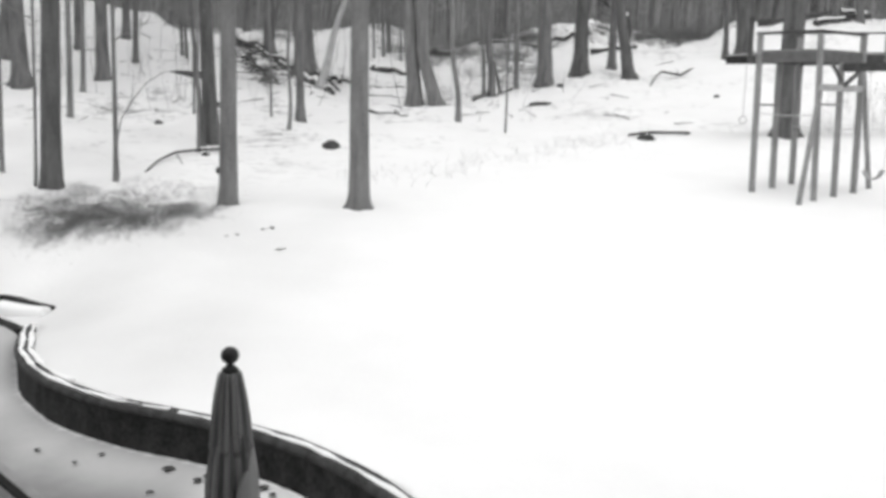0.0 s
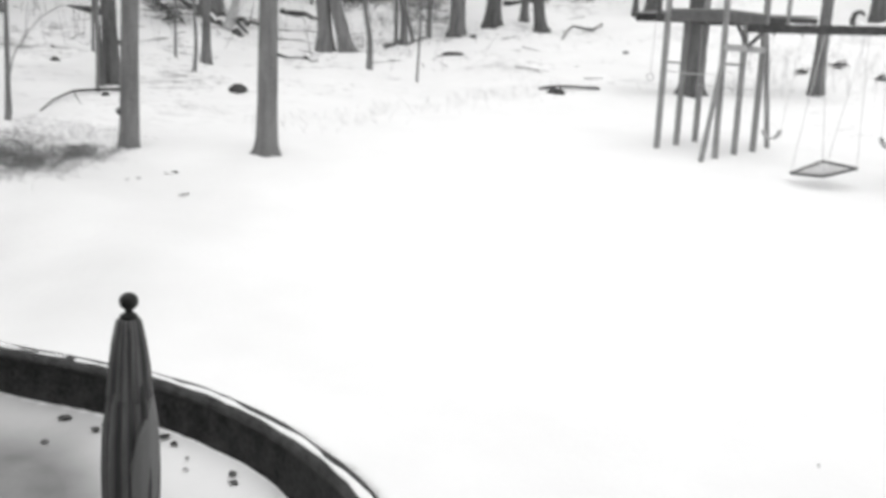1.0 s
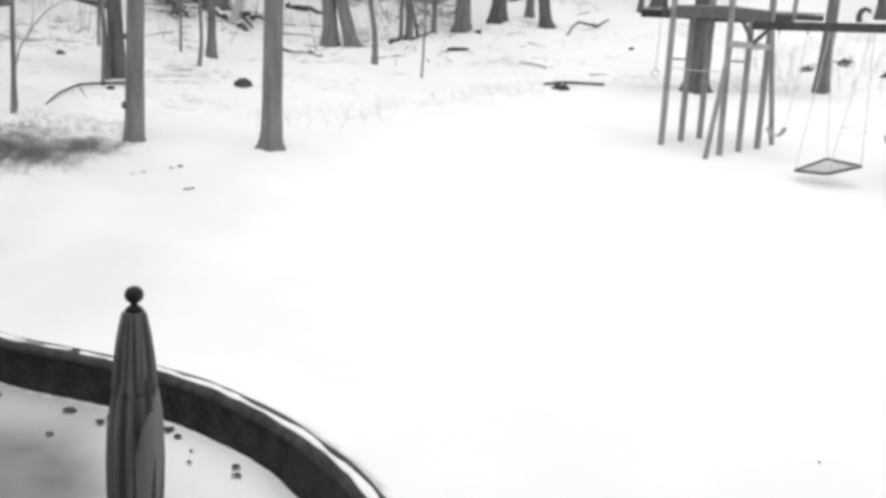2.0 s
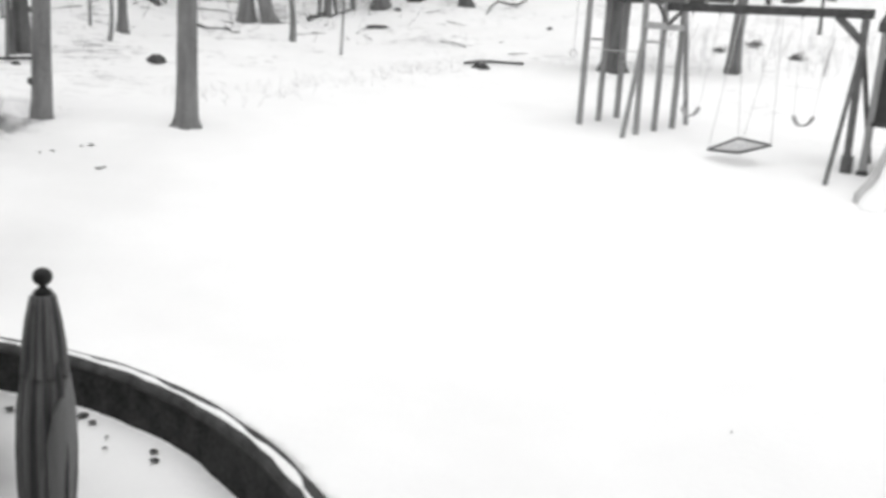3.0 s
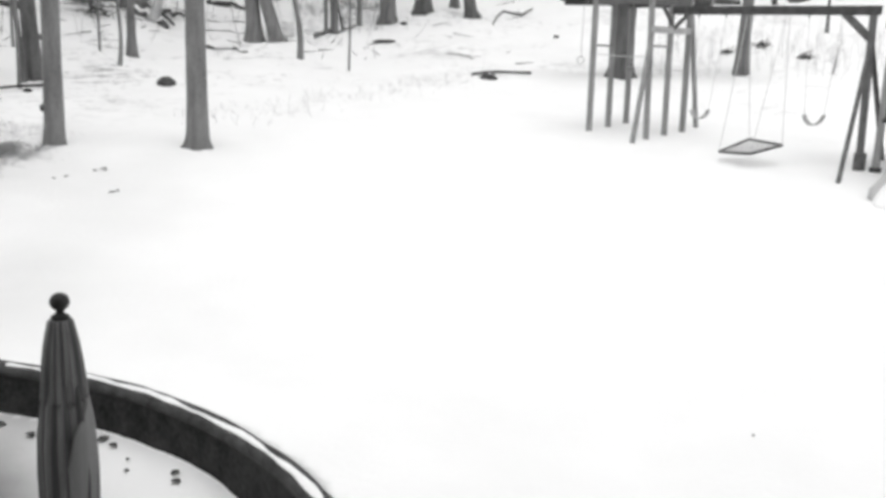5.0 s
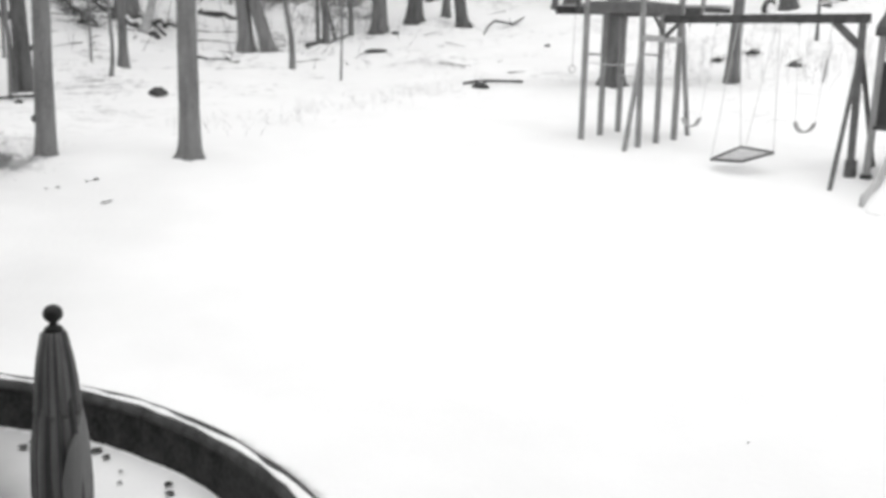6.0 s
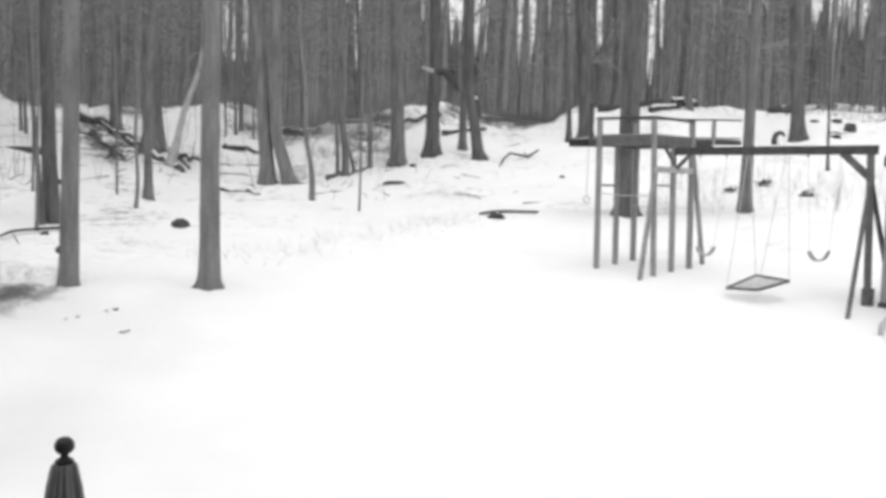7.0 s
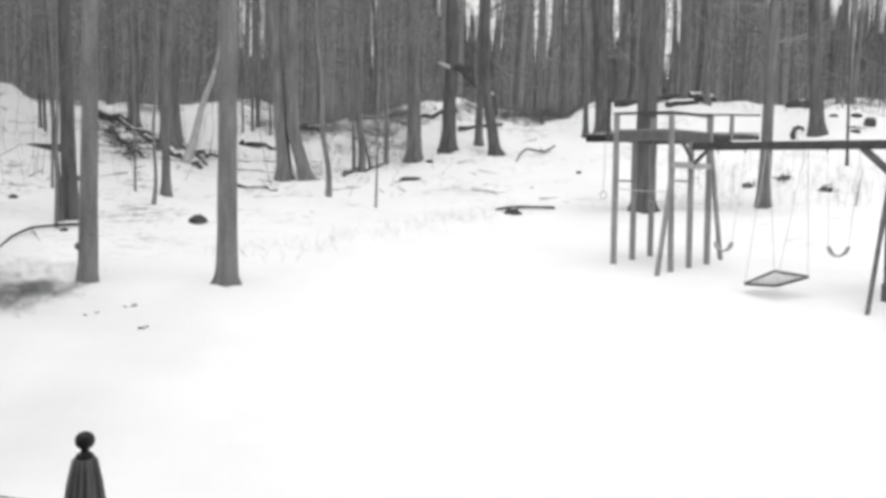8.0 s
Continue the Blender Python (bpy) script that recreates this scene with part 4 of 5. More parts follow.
# thicker again on the rising ground at the far end of the crest
ex, ey = scatter_many(gen, 36, 52, 76, 28, 37)
fx, fy = np.concatenate([fx, ex]), np.concatenate([fy, ey])
n = len(fx)
fz = land(fx, fy) - 0.3
fr, fh = 0.035 + 0.15 * gen.uniform(0, 1, n) ** 2.2, gen.uniform(16, 26, n)
foot = np.stack([fx, fy, fz], 1)
tip = foot + np.stack([gen.uniform(-1.2, 1.2, n), gen.uniform(-1.2, 1.2, n), fh], 1)
tagged(sticks("far_woods", foot, tip, fr, fr * 0.35, TWIG_FAR, 6), "dense bare grey wood beyond the crest", "woods", kind="stuff")

n = 42000
bx, by = scatter_many(gen, n, 44, 120, -38, 48)
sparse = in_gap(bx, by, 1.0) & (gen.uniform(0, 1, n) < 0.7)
bx, by = bx[~sparse], by[~sparse]
n = len(bx)
p = np.stack([bx, by, land(bx, by) + gen.uniform(1.6, 16, n)], 1)
d = np.stack([gen.uniform(-1, 1, n), gen.uniform(-1, 1, n), gen.uniform(-0.2, 1.4, n)], 1)
d *= (gen.uniform(0.8, 3.2, n) / np.linalg.norm(d, axis=1))[:, None]
tagged(sticks("far_branches", p, p + d, gen.uniform(0.012, 0.035, n), 0.007, TWIG_FAR), "tangled bare branches of the far wood", "branches", kind="stuff")

# fine hanging branches of the nearer crowns on the slope
n = 12000
bx, by = scatter_many(gen, n, 30, 44, -36, 7)
thin_out = (np.degrees(np.arctan2(bx, by)) > -7) & (gen.uniform(0, 1, n) < 0.45)
bx, by = bx[~thin_out], by[~thin_out]
n = len(bx)
p = np.stack([bx, by, land(bx, by) + gen.uniform(4.5, 14, n)], 1)
d = np.stack([gen.uniform(-1, 1, n), gen.uniform(-1, 1, n), gen.uniform(-0.5, 1.0, n)], 1)
d *= (gen.uniform(0.5, 2.0, n) / np.linalg.norm(d, axis=1))[:, None]
tagged(sticks("hanging_branches", p, p + d, gen.uniform(0.006, 0.018, n), 0.004, TWIG_FAR), "fine bare branches hanging between the trunks", "branches", kind="stuff")

# heavier bent limbs that cross between the trunks
n = 1500
bx, by = scatter_many(gen, n, 40, 70, -38, 44)
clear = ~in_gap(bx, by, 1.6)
bx, by = bx[clear], by[clear]
n = len(bx)
p = np.stack([bx, by, land(bx, by) + gen.uniform(2.2, 12, n)], 1)
d = np.stack([gen.uniform(-1, 1, n), gen.uniform(-1, 1, n), gen.uniform(-0.35, 0.9, n)], 1)
d *= (gen.uniform(0.7, 2.2, n) / np.linalg.norm(d, axis=1))[:, None]
e = d * 0.8 + gen.normal(0, 0.45, (n, 3))
r0 = gen.uniform(0.02, 0.06, n)
tagged(sticks("bare_limbs", np.concatenate([p, p + d]), np.concatenate([p + d, p + d + e]), np.concatenate([r0, r0 * 0.7]), np.concatenate([r0 * 0.7, r0 * 0.25]), TWIG_FAR, 4), "bent bare limbs crossing between the trunks", "branches", kind="stuff")

# low thicket along the crest
n = 11000
bx, by = scatter_many(gen, n, 46, 62, -38, 48)
bearing = np.degrees(np.arctan2(bx, by))
sparse = gen.uniform(0, 1, n) < np.where(bearing > 28.5, 0.45, np.where(bearing > 13, 0.9, np.where(np.hypot(bx, by) < 50, 0.8, 0.15)))
bx, by = bx[~sparse], by[~sparse]
n = len(bx)
p = np.stack([bx, by, land(bx, by) - 0.05], 1)
d = np.stack([gen.uniform(-0.8, 0.8, n), gen.uniform(-0.8, 0.8, n), gen.uniform(0.3, 1.5, n)], 1) * (gen.uniform(0.4, 1.4, n) * (0.9 + 0.6 * np.sin(0.45 * bx) * np.sin(0.3 * by + 0.9 * bx)))[:, None]
tagged(sticks("thicket", p, p + d, gen.uniform(0.008, 0.022, n), 0.004, TWIG_FAR, 3), "low bare thicket along the crest", "undergrowth", kind="stuff")

# wooded hill far behind, with an uneven top of bare crowns
hill, rings = Geo(), []
rngh = random.Random(11)
for i in range(0, 1600):
    az = -45 + 100 * i / 1599
    # thin chinks of sky between the crowns on the open side
    chink = rngh.uniform(3.5, 8.0) if rngh.random() < (0.3 if az > 24 else 0.045 if az > 6 else 0.02) else 0.0
    up = 15.0 - chink + 0.7 * math.sin(az * 2.1) + 0.5 * math.sin(az * 17) + rngh.uniform(-0.3, 0.3)
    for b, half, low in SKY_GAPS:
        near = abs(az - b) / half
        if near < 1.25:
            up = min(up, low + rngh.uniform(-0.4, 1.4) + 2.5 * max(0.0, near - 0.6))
    a, e = radians(az), math.tan(radians(up))
    rows = []
    for rr, k in ((148, 0.0), (150, 0.35), (153, 0.75), (155, 1.0), (158, 0.9), (165, 0.0)):
        rows.append((rr * math.sin(a), rr * math.cos(a), -4 + (3.3 + 4 + rr * e) * k))
    rings.append(hill.ring(rows))
hill.skin(rings, closed=False, ends=False)
tagged(part("backdrop_wooded_hill", hill, HAZE_WOOD), "distant grey wooded hill", "hill", kind="structure")

# ---- fallen wood, stumps and stones on the slope ----


def log(a, b, r, label, mat=ROTTEN, snow=False, seed=1, lift=0.6, name="fallen_log"):
    rng = random.Random(seed)
    pa, pb = on(*a, r * lift), on(*b, r * lift)
    t = thing(name, (pa + pb) / 2 - Vector((0, 0, r * lift)), label, "log" if name == "fallen_log" else "branch", "fallen wood on the slope")
    pts, rad = [], []
    bow, sag = rng.uniform(-0.12, 0.12), rng.uniform(-0.5, 0.3)
    cross = Vector((pb.y - pa.y, pa.x - pb.x, 0))
    for i in range(9):
        u = i / 8
        p = pa.lerp(pb, u) + cross * bow * math.sin(math.pi * u) + Vector((0, 0, sag * r * math.sin(math.pi * u)))
        p.z = max(p.z, ground_z(p.x, p.y) + r * lift * 0.6)
        p += Vector((rng.uniform(-1, 1), rng.uniform(-1, 1), rng.uniform(-0.9, 0.6))) * min(r, 0.11) * 1.1
        pts.append(p)
        rad.append(r * (0.9 - 0.45 * u) * rng.uniform(0.8, 1.15))
    stem = part("trunk", Geo().tube(pts, rad, 9, lambda an, i: rng.uniform(-0.3, 0.25)), mat, t, smooth=True)
    for k in range(2):
        g = Geo()
        j = rng.randint(1, 7)
        limb(g, rng, pts[j], Vector((rng.uniform(-1, 1), rng.uniform(-1, 1), rng.uniform(-0.1, 0.35))).normalized(), rng.uniform(0.4, 1.0) * 5 * r + 0.15, r * 0.22, 0, 4)
        part("broken_branch", g, mat, stem)
    if snow:
        part("snow", Geo().tube([p + Vector((0, 0, r * 0.75)) for p in pts[1:-1]], [q * 0.55 for q in rad[1:-1]], 7), SNOW, stem, "snow along the log", smooth=True)
    return t


edge_log = thing("fallen_log", on(5.8, 25.1), "dark fallen log lying at the lawn's far edge", "log", "fallen wood on the slope")
part("trunk", Geo().tube([on(4.94, 24.98, 0.05), on(5.3, 25.0, 0.075), on(5.7, 25.1, 0.08), on(6.2, 25.2, 0.075), on(6.6, 25.28, 0.07), on(6.68, 25.3, 0.07)], [0.03, 0.045, 0.042, 0.036, 0.042, 0.02], 9, lambda an, i: 0.14 * math.sin(3 * an + i)), ROTTEN, edge_log, smooth=True)
wedge = thing("fallen_log", on(-9.2, 34.2), "dark tapering log end lying on the slope", "log", "fallen wood on the slope")
part("trunk", Geo().tube([on(-9.98, 34.2, 0.03), on(-9.6, 34.2, 0.07), on(-9.2, 34.15, 0.1), on(-8.6, 34.1, 0.13)], [0.02, 0.07, 0.12, 0.18], 10), ROTTEN, wedge, smooth=True)
log((-8.84, 40.28), (-3.76, 33.47), 0.11, "fallen tree lying down the wooded slope", BARK_DARK, True, 4, 1.3)
log((-7.9, 37.6), (-6.1, 34.2), 0.11, "broken dark trunk leaning in fallen branches", BARK_DARK, False, 5, 2.0)
log((-5.4, 35.6), (-3.9, 33.4), 0.16, "dark broken trunk at the foot of a pale one", BARK_DARK, True, 6)
log((-2.95, 37.74), (-1.1, 37.2), 0.15, "dark log lying across the slope", ROTTEN, True, 7, 1.0)
log((-0.7, 40.76), (0.5, 39.7), 0.14, "short dark log among the trees", ROTTEN, False, 8, 1.0)
log((1.55, 43.14), (4.5, 42.2), 0.09, "long thin log lying across the slope", ROTTEN, True, 9, 1.2)
log((4.33, 42.26), (6.6, 43.3), 0.16, "dark log lying under the trees", ROTTEN, True, 10, 1.6)
log((0.9, 31.9), (2.5, 34.4), 0.07, "thin fallen branch propped on the slope", BARK_DARK, False, 11, 2.0, "fallen_branch")
log((-2.85, 34.69), (-1.34, 34.43), 0.03, "long thin branch half sunk in snow", BARK_DARK, True, 31, 0.9, "fallen_branch")
log((-2.7, 33.37), (-1.33, 33.32), 0.03, "thin fallen branch lying across the slope", BARK_DARK, False, 32, 0.9, "fallen_branch")
log((-8.95, 39.49), (-7.3, 39.84), 0.22, "thick dark log lying under the crest", BARK_DARK, True, 33, 1.3)
log((-6.81, 37.48), (-5.2, 35.5), 0.14, "dark fallen trunk lying down the slope", BARK_DARK, True, 34, 1.2)
log((-4.4, 34.81), (-3.43, 34.46), 0.13, "short dark log at the foot of a pale trunk", BARK_DARK, True, 35, 1.0)
log((16.3, 42.0), (17.7, 41.6), 0.16, "dark log on the crest behind the platform", ROTTEN, True, 36, 1.0)
log((-2.49, 29.71), (-1.11, 28.2), 0.05, "thin fallen branch lying in snow", ROTTEN, False, 12, 0.9, "fallen_branch")
log((18.0, 44.0), (19.3, 43.6), 0.24, "dark log lying along the crest", ROTTEN, True, 14, 1.2)
log((14.6, 44.8), (18.6, 45.6), 0.2, "dark log lying on the crest among trunks", ROTTEN, False, 15, 1.0)
log((22.1, 36.3), (22.7, 36.1), 0.05, "short dark log in the snow", ROTTEN, False, 16, 0.9)
log((25.5, 39.6), (30.0, 38.0), 0.07, "long thin log along the slope", ROTTEN, False, 17, 1.0)
crooked = thing("fallen_branch", on(8.6, 36.2), "crooked dark branch lying on the snowy slope", "branch")
part("stem", Geo().tube([on(7.6, 34.8, 0.03), on(8.0, 35.9, 0.12), on(8.4, 36.6, 0.18), on(8.8, 36.7, 0.14), on(9.2, 36.9, 0.1), on(9.8, 37.5, 0.15)], [0.025, 0.035, 0.045, 0.05, 0.055, 0.03], 7), BARK_DARK, crooked, smooth=True)
part("side_twig", Geo().tube([on(9.2, 36.9, 0.1), on(9.1, 37.2, 0.25)], [0.03, 0.01], 5), BARK_DARK, crooked, smooth=True)
log((6.2, 40.5), (8.4, 41.4), 0.13, "dark log behind a bent tree", ROTTEN, True, 19, 1.2)


heap = np.random.default_rng(33)
n = 130
u = heap.uniform(0, 1, n)
hx, hy = -8.1 + 2.0 * u + heap.normal(0, 0.3, n), 38.6 - 4.6 * u + heap.normal(0, 0.35, n)
p = np.stack([hx, hy, land(hx, hy) + heap.uniform(0, 0.4, n)], 1)
d = np.stack([heap.normal(0, 0.5, n), heap.normal(0, 0.5, n), heap.normal(0.02, 0.16, n)], 1) * heap.uniform(0.6, 1.6, n)[:, None]
tagged(sticks("broken_branches", p, p + d, heap.uniform(0.008, 0.03, n), 0.006, ROTTEN, 5), "tangle of dark broken branches on the slope", "branches", kind="stuff")


def dark_lump(x, y, wdt, hgt, seed, name="stump", label="low dark rotten stump in the snow", category="stump", mat=ROTTEN):
    rng = random.Random(seed)
    base = on(x, y, -0.03)
    t = thing(name, base, label, category, "boulders on the slope" if name == "rock" else "stumps in the snow")
    prof = [(0, 0.5), (0.25, 0.52), (0.55, 0.44), (0.8, 0.28), (0.95, 0.1), (1.0, 0.02)]
    offs = [rng.uniform(0.6, 1.3) for _ in range(14)]
    if name == "rock":
        # broken, flat-topped and longer one way than the other
        prof = [(0, 0.5), (0.3, 0.55), (0.6, 0.5), (0.85, 0.4), (0.97, 0.22), (1.0, 0.02)]
        turn, squat = rng.uniform(0, 3), rng.uniform(0.3, 0.5)
        offs = [(1 + squat * math.cos(2 * (2 * math.pi * k / 14 - turn))) * rng.uniform(0.75, 1.2) for k in range(14)]
    g = Geo().lathe([(a * hgt, b * wdt) for a, b in prof], base, 14, lambda u, z: offs[int(round(u * 14 + (0 if name == "rock" else z * 9))) % 14] * rng.uniform(0.85, 1.15))
    lump = part("body", g, mat, t, smooth=True)
    cap = Geo().lathe([(hgt * 0.88, wdt * 0.16), (hgt * 1.0, wdt * 0.15), (hgt * 1.04, wdt * 0.05)], base, 10, lambda u, z: offs[int(u * 10)])
    part("snow_cap", cap, SNOW, lump, "thin cap of snow", smooth=True)


dark_lump(-2.77, 22.85, 0.42, 0.25, 1)
dark_lump(-7.76, 25.4, 0.2, 0.16, 2)
dark_lump(5.36, 24.6, 0.42, 0.17, 3, label="dark root plate under a fallen log")
for i, (x, y, wd, hg) in enumerate(((23.08, 36.42, 0.34, 0.46), (23.0, 37.37, 0.32, 0.18), (22.26, 37.87, 0.26, 0.12), (22.03, 35.8, 0.32, 0.16), (23.2, 42.4, 1.1, 0.4), (9.5, 32.8, 0.15, 0.12), (3.35, 32.1, 0.5, 0.14), (4.32, 35.19, 0.25, 0.12))):
    dark_lump(x, y, wd, hg, 20 + i, "rock", "dark boulder with a little snow on the slope", "rock")

dark_lump(8.35, 44.1, 0.5, 1.15, 41, "stump", "tall dark rotten stump capped with snow on the crest")


root = thing("arched_root", on(19.6, 36.05), "dark root arching out of the snow beside a trunk", "root")
across = Vector((0.88, -0.48, 0))
foot = on(19.5, 36.1)
part("stem", Geo().tube([foot + across * a + Vector((0, 0, h)) for a, h in ((0.0, -0.1), (-0.02, 0.2), (0.04, 0.42), (0.17, 0.5), (0.3, 0.46), (0.38, 0.34))], [0.1, 0.115, 0.11, 0.085, 0.07, 0.04], 9, lambda an, i: 0.12 * math.sin(3 * an + 2 * i)), ROTTEN, root, smooth=True)
part("snow", Geo().lathe([(-0.05, 0.16), (0.08, 0.15), (0.16, 0.08), (0.18, 0.02)], foot + across * 0.24, 12), SNOW, root, "snow heaped under the root", smooth=True)


def dead_bush(x, y, wdt, hgt, n, seed, mat, name, label, dense=False):
    g = np.random.default_rng(seed)
    a, rr = g.uniform(0, 2 * math.pi, n), wdt * np.sqrt(g.uniform(0, 1, n)) * (0.5 if dense else 0.18)
    px, py = x + np.cos(a) * rr, y + np.sin(a) * rr
    p = np.stack([px, py, land(px, py) - 0.03], 1)
    out = np.stack([np.cos(a), np.sin(a), g.uniform(0.5, 2.2, n)], 1)
    out += g.normal(0, 0.35, (n, 3))
    out[:, 2] = np.abs(out[:, 2]) * (1 if dense else 2.2)
    out *= (hgt * g.uniform(0.4, 1.1, n) / np.linalg.norm(out, axis=1))[:, None]
    if dense:
        out[:, 2] *= g.uniform(0.15, 1.0, n)
    ob = sticks(name, p, p + out, g.uniform(0.003, 0.007, n) * (2.8 if name == "brush_heap" else (1.9 if mat == TWIG else 1.1) if dense else 1), 0.002, mat)
    tagged(ob, label, "bush", kind="stuff" if dense else "")


# low dark evergreen scrub half under the snow at the lawn's edge


def scrub_mound(x, y, wdt, n, seed):
    """A low soft mound of fine short sprigs, thinning out towards its rim."""
    g = np.random.default_rng(seed)
    k = int(n * 4.2)
    ox, oy = g.normal(0, 0.42 * wdt, k), g.normal(0, 0.5 * wdt, k)
    keep = np.sin(7 * ox + 3 * oy + seed) * np.sin(5 * oy - 4 * ox + 2 * seed) + 0.3 * np.sin(23 * ox + 1.3 * seed) > g.uniform(-0.7, 0.7, k)
    ox, oy = ox[keep], oy[keep]
    k = len(ox)
    high = 0.36 * wdt * np.exp(-(ox * ox + oy * oy) / (0.5 * wdt * wdt))
    px, py = x + ox, y + oy
    p = np.stack([px, py, land(px, py) + high * g.uniform(0, 1, k) - 0.01], 1)
    d = g.normal(0, 1, (k, 3)) * np.array([1, 1, 0.7])
    d *= (g.uniform(0.03, 0.085, k) / np.linalg.norm(d, axis=1))[:, None]
    ob = sticks("scrub", p, p + d, g.uniform(0.001, 0.003, k), 0.001, SCRUB, 3)
    tagged(ob, "low dark scrub half buried in snow", "bush", kind="stuff")


for i, (x, y, wd, n) in enumerate(SCRUB_PATCHES):
    scrub_mound(x, y, wd, n, 50 + i)
# thin bare shrubs behind the swings: loose stalks that branch a little
g8 = np.random.default_rng(81)
n = 420
sx, sy = scatter_many(g8, n, 27.5, 35, 22, 42)
keep = g8.uniform(0, 1, n) < 0.35 + 0.65 * np.sin(1.1 * sx + 0.6 * sy) ** 2
sx, sy = sx[keep], sy[keep]
n = len(sx)
p = np.stack([sx, sy, land(sx, sy) - 0.03], 1)
d = np.stack([g8.normal(0, 0.16, n), g8.normal(0, 0.16, n), g8.uniform(0.25, 1.25, n)], 1)
m = np.repeat(np.arange(n), 3)
fork = p[m] + d[m] * g8.uniform(0.3, 0.9, len(m))[:, None]
side = np.stack([g8.normal(0, 0.14, len(m)), g8.normal(0, 0.14, len(m)), g8.uniform(0.05, 0.3, len(m))], 1)
tagged(sticks("bare_shrubs", np.concatenate([p, fork]), np.concatenate([p + d, fork + side]), np.concatenate([g8.uniform(0.004, 0.009, n), np.full(len(m), 0.004)]), 0.002, GRASS_DRY), "thin pale bare shrubs at the wood's edge", "shrubs", kind="stuff")
# added stem that darkens the line of the swing chain before it
chain_stem = thing("sapling", on(15.42, 24.79), "slim dark stem added behind a swing chain to darken its line", "sapling", "saplings of the wood")
part("stem", Geo().tube([on(15.42, 24.79, -0.05), on(15.46, 24.77, 0.5), on(15.54, 24.73, 1.15)], [0.022, 0.018, 0.006], 6), TWIG, chain_stem, smooth=True)
for i, (x, y, hg) in enumerate(((10.6, 45.2, 1.5), (11.7, 44.8, 1.4), (8.3, 44.2, 0.9), (10.0, 43.6, 0.8), (11.2, 43.9, 0.9))):
    dead_bush(x, y, 2.6, hg, 260, 110 + i, TWIG, "brush_heap", "grey heap of brushwood on the crest", True)
for i in range(10):
    rs = random.Random(500 + i)
    x, y = scatter(rs, 42, 52, -19, 8)
    dead_bush(x, y, rs.uniform(1.6, 3.5), rs.uniform(0.8, 2.0), 330, 520 + i, TWIG_FAR, "undergrowth", "grey tangle of bare undergrowth in the wood", True)


for i in range(8):
    rs = random.Random(700 + i)
    x, y = scatter(rs, 40.5, 46, -2.5, 5.5)
    dead_bush(x, y, rs.uniform(2.0, 3.8), rs.uniform(0.8, 1.9), 360, 720 + i, TWIG_FAR, "undergrowth", "grey tangle of bare undergrowth in the wood", True)


for i, (x, y, hg) in enumerate(((2.75, 35.9, 0.5), (1.0, 31.8, 0.3), (0.05, 39.3, 0.7), (2.35, 40.6, 0.8), (4.3, 42.5, 0.8), (7.0, 42.6, 0.8), (3.25, 38.0, 0.6), (-0.5, 33.4, 0.35), (5.9, 43.8, 0.9), (1.6, 36.8, 0.6), (2.9, 38.0, 1.2), (2.85, 40.2, 1.2), (3.3, 41.7, 1.1), (2.3, 38.6, 0.5), (1.2, 37.3, 0.45), (0.55, 33.1, 0.3), (-0.4, 39.4, 0.5), (3.1, 36.2, 0.35))):
    dead_bush(x, y, 1.7, hg, 95, 740 + i, TWIG, "undergrowth", "loose broken twigs and low growth between the trunks", True)


def leaf_clump(x, y, up, seed):
    g = np.random.default_rng(seed)
    c = np.array(on(x, y, up))
    p = c + g.normal(0, 0.075, (70, 3)) * np.array([1.5, 1.0, 0.6])
    q = p + g.normal(0, 0.07, (70, 3))
    ob = sticks("dead_leaves", p, q, g.uniform(0.012, 0.03, 70), 0.006, ROTTEN, 4)
    tagged(ob, "dark clump of dead leaves caught low in a shrub", "leaves", kind="stuff")


for i, (x, y, hg) in enumerate(((15.35, 26.25, 0.05), (15.6, 29.4, 0.12), (14.45, 29.4, 0.06))):
    leaf_clump(x, y, hg, 120 + i)

# dry weeds along the far edge of the lawn
g7 = np.random.default_rng(70)
n = 330
u = g7.uniform(0, 1, n)
wx = -1.6 + 7.2 * u + g7.normal(0, 0.35, n)
wy = 19.0 + 6.6 * u + g7.normal(0, 0.55, n)
p = np.stack([wx, wy, land(wx, wy) - 0.02], 1)
d = np.stack([g7.normal(0, 0.10, n), g7.normal(0, 0.10, n), g7.uniform(0.04, 0.26, n)], 1)
tagged(sticks("dry_weeds", p, p + d, 0.0045, 0.002, GRASS_DRY), "pale dry weeds along the lawn's edge", "weeds", kind="stuff")

# twigs lying on the wood's floor, and thin shoots
n = 170
lx, ly = scatter_many(g7, n, 27, 48, -34, 14)
keep = np.hypot(lx - 8.5, ly - 17) > 6
lx, ly = lx[keep], ly[keep]
n = len(lx)
a, ln = g7.uniform(0, 2 * math.pi, n), g7.uniform(0.15, 1.1, n)
p = np.stack([lx, ly, land(lx, ly) + 0.015], 1)
qx, qy = lx + np.cos(a) * ln, ly + np.sin(a) * ln
q = np.stack([qx, qy, land(qx, qy) + g7.uniform(0.0, 0.2, n)], 1)
tagged(sticks("fallen_twigs", p, q, g7.uniform(0.006, 0.026, n), 0.005, TWIG, 4), "fallen twigs and branches on the snowy wood floor", "twigs", kind="stuff")
n = 230
lx, ly = scatter_many(g7, n, 27, 50, -34, 8)
p = np.stack([lx, ly, land(lx, ly) - 0.03], 1)
q = p + np.stack([g7.normal(0, 0.25, n), g7.normal(0, 0.25, n), g7.uniform(0.4, 2.6, n)], 1)
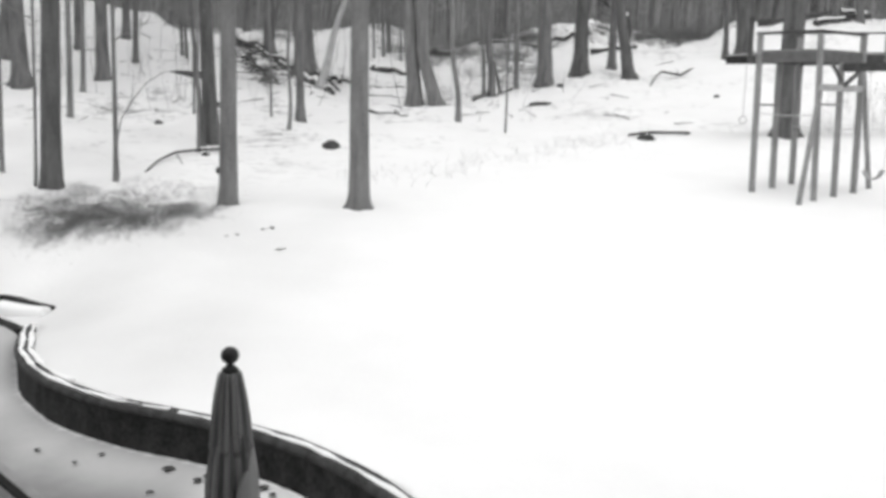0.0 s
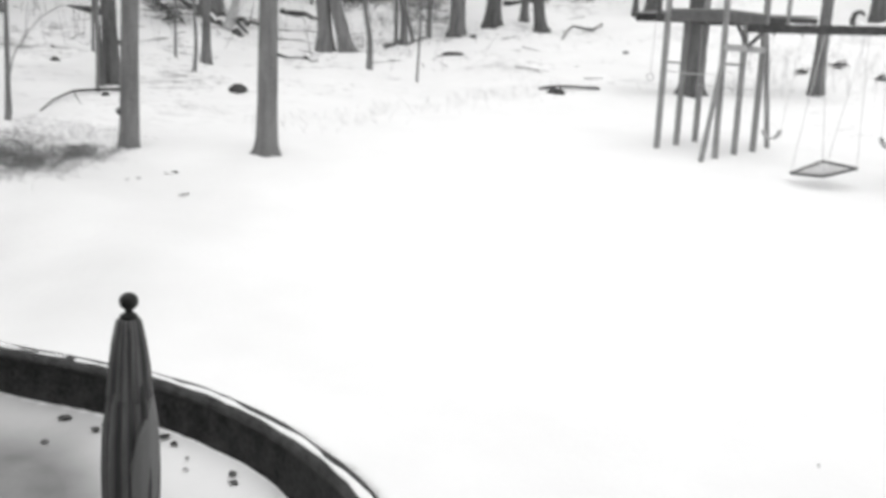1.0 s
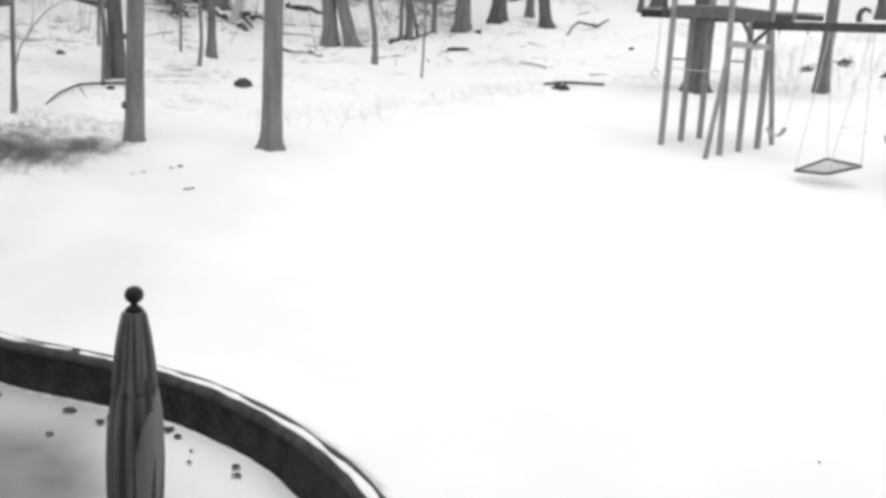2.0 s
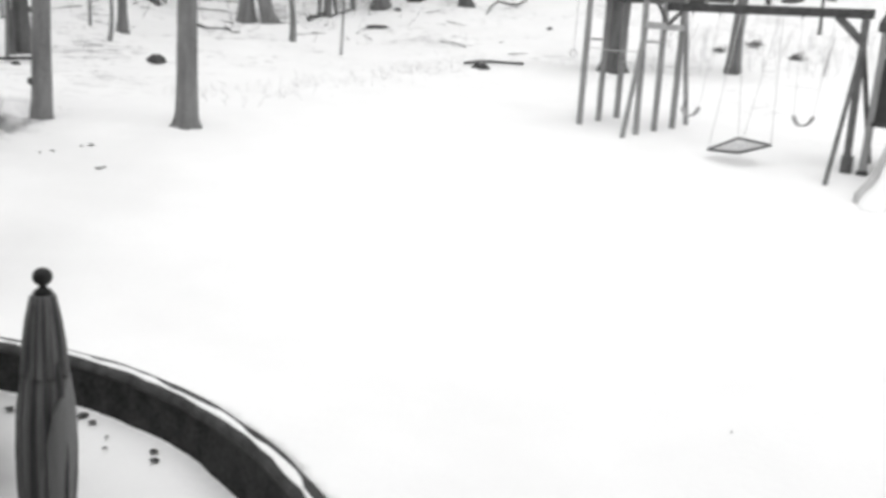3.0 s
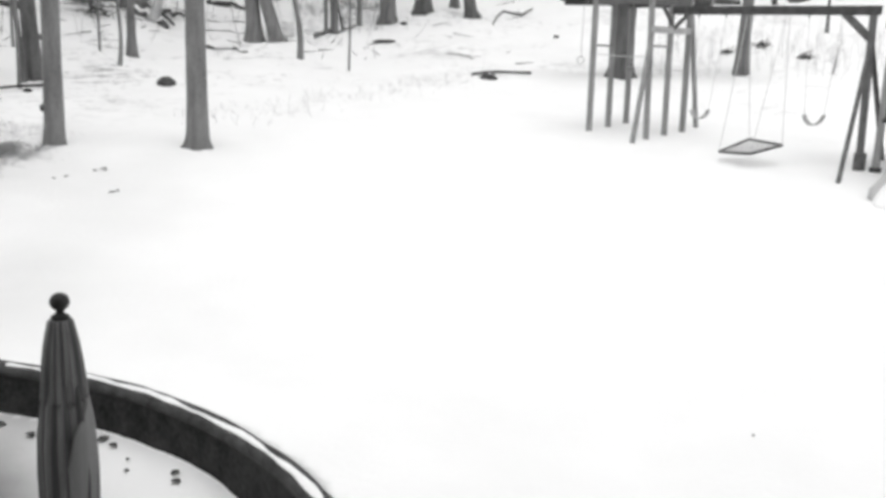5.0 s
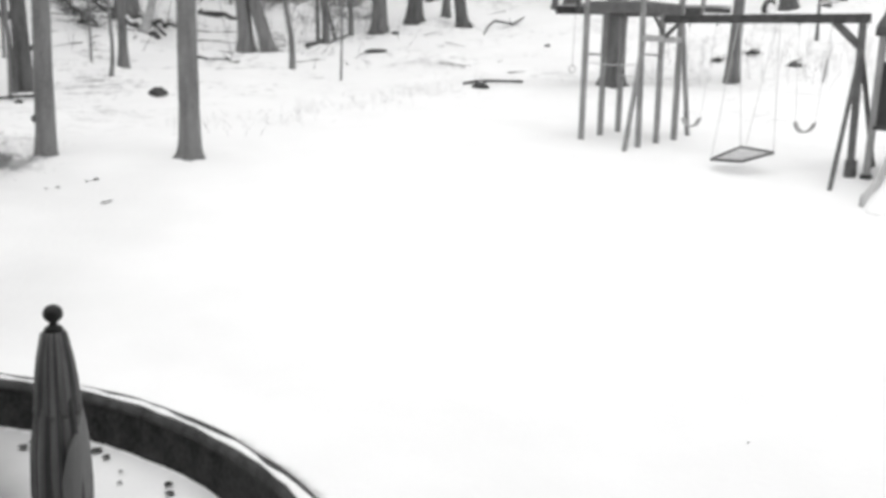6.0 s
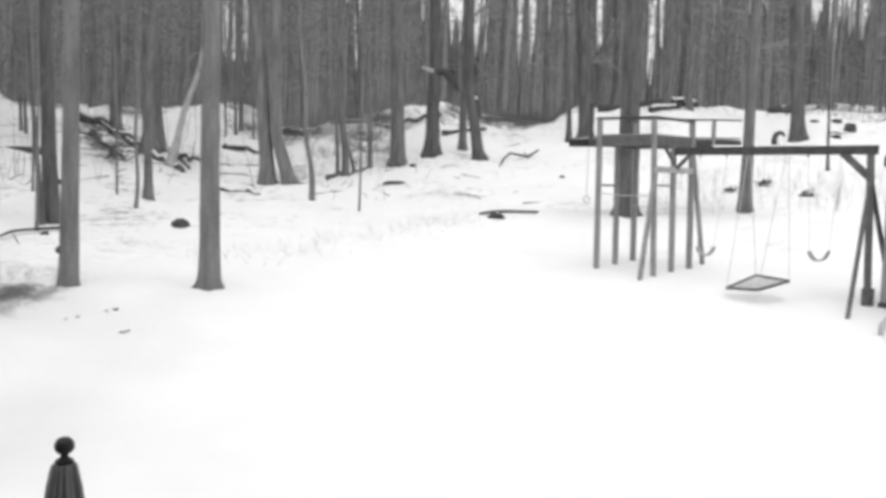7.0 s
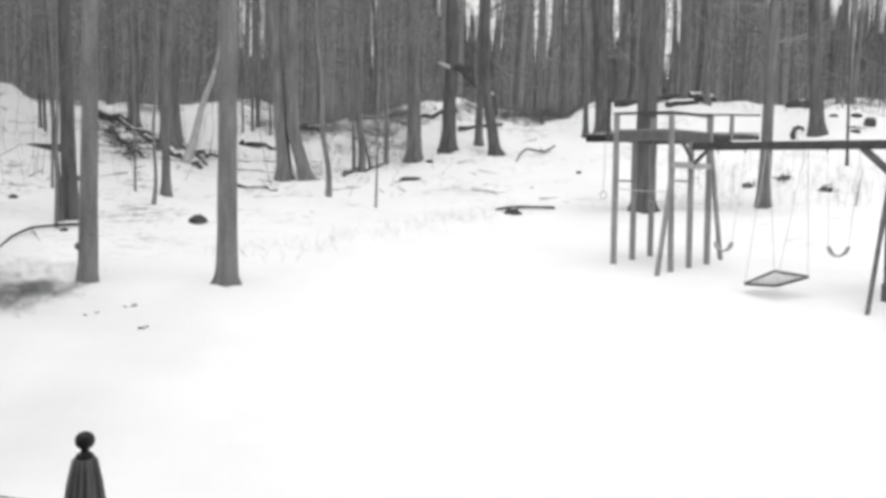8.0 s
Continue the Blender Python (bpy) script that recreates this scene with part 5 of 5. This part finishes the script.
tagged(sticks("thin_shoots", p, q, g7.uniform(0.004, 0.012, n), 0.003, TWIG, 3), "thin bare shoots in the wood", "undergrowth", kind="stuff")

# an arching bare branch beside the saplings
arch = thing("arching_branch", on(-5.9, 18.2), "thin bare branch arching out of the snow", "branch")
part("stem", Geo().tube([on(-6.4, 18.3, -0.03), (-6.5, 18.53, 2.41), (-6.41, 18.56, 2.84), (-6.22, 18.63, 3.19), (-5.95, 18.71, 3.55), (-5.62, 18.82, 3.79), (-5.39, 18.88, 3.82)], [0.018, 0.016, 0.014, 0.012, 0.01, 0.007, 0.003], 6), TWIG, arch, smooth=True)
bent = thing("fallen_branch", on(-6.0, 20.2), "crooked thin branch lying on the snow", "branch")
part("stem", Geo().tube([on(-6.07, 18.9, 0.01), on(-6.13, 19.95, 0.05), on(-5.98, 20.73, 0.1), on(-5.6, 21.2, 0.09), on(-5.1, 21.75, 0.05)], [0.012, 0.022, 0.03, 0.034, 0.04], 7), ROTTEN, bent, smooth=True)
part("side_twig", Geo().tube([on(-5.98, 20.73, 0.1), on(-5.72, 20.2, 0.05), on(-5.55, 19.8, 0.02)], [0.014, 0.01, 0.004], 5), ROTTEN, bent, smooth=True)
dark_lump(-5.38, 21.1, 0.2, 0.12, 4, label="small dark stump beside a fallen branch")

# ---- dead leaves on the patio and lawn ----


def leaf(x, y, size, turn, seed):
    rng = random.Random(seed)
    t = on(x, y, 0.012)
    g, rows = Geo(), []
    for i in range(6):
        u = i / 5
        wd = size * 0.32 * math.sin(math.pi * (0.06 + 0.9 * u)) * (1 + 0.35 * (i % 2))
        z = 0.008 * math.sin(math.pi * u) + rng.uniform(0, 0.004)
        c, s = math.cos(turn), math.sin(turn)
        row = []
        for v, dz in ((-wd, 0.008), (0, 0.0), (wd, 0.009), (wd, 0.006), (0, -0.003), (-wd, 0.005)):
            lx, ly = (u - 0.5) * size, v
            row.append(t + Vector((lx * c - ly * s, lx * s + ly * c, z + dz)))
        rows.append(g.ring(row))
    g.skin(rows)
    ob = part("leaf", g, LEAF)
    return tagged(ob, "curled dark dead leaf lying on the snow", "leaf", "dead leaves")


for i, (x, y, sz) in enumerate(((-2.4, 7.87, 0.15), (-3.74, 8.25, 0.09), (-3.11, 8.17, 0.08), (-3.28, 7.97, 0.07), (-2.41, 7.37, 0.08), (-2.08, 7.63, 0.12), (-1.48, 7.5, 0.13), (-1.38, 7.36, 0.1), (-0.83, 6.82, 0.1), (-0.81, 6.67, 0.1), (-1.22, 7.08, 0.05), (-1.2, 6.88, 0.05), (-2.02, 7.72, 0.1), (-1.56, 7.42, 0.11))):
    # nearer in where the snow is banked up
    s = 1.005
    for _ in range(4):
        s = 1.005 - (ground_z(x * s, y * s) + 0.015) / 3.33
    leaf(x * s, y * s, sz * 0.8, i * 1.7, i)
for i, (x, y, sz) in enumerate(((-2.42, 13.58, 0.18), (-2.36, 13.66, 0.14), (-3.32, 14.16, 0.13), (-3.18, 14.27, 0.12), (-2.74, 14.76, 0.22), (-2.85, 14.65, 0.15), (3.58, 6.22, 0.045))):
    leaf(x, y, sz * 0.52, 0.4 + i * 2.1, 30 + i)
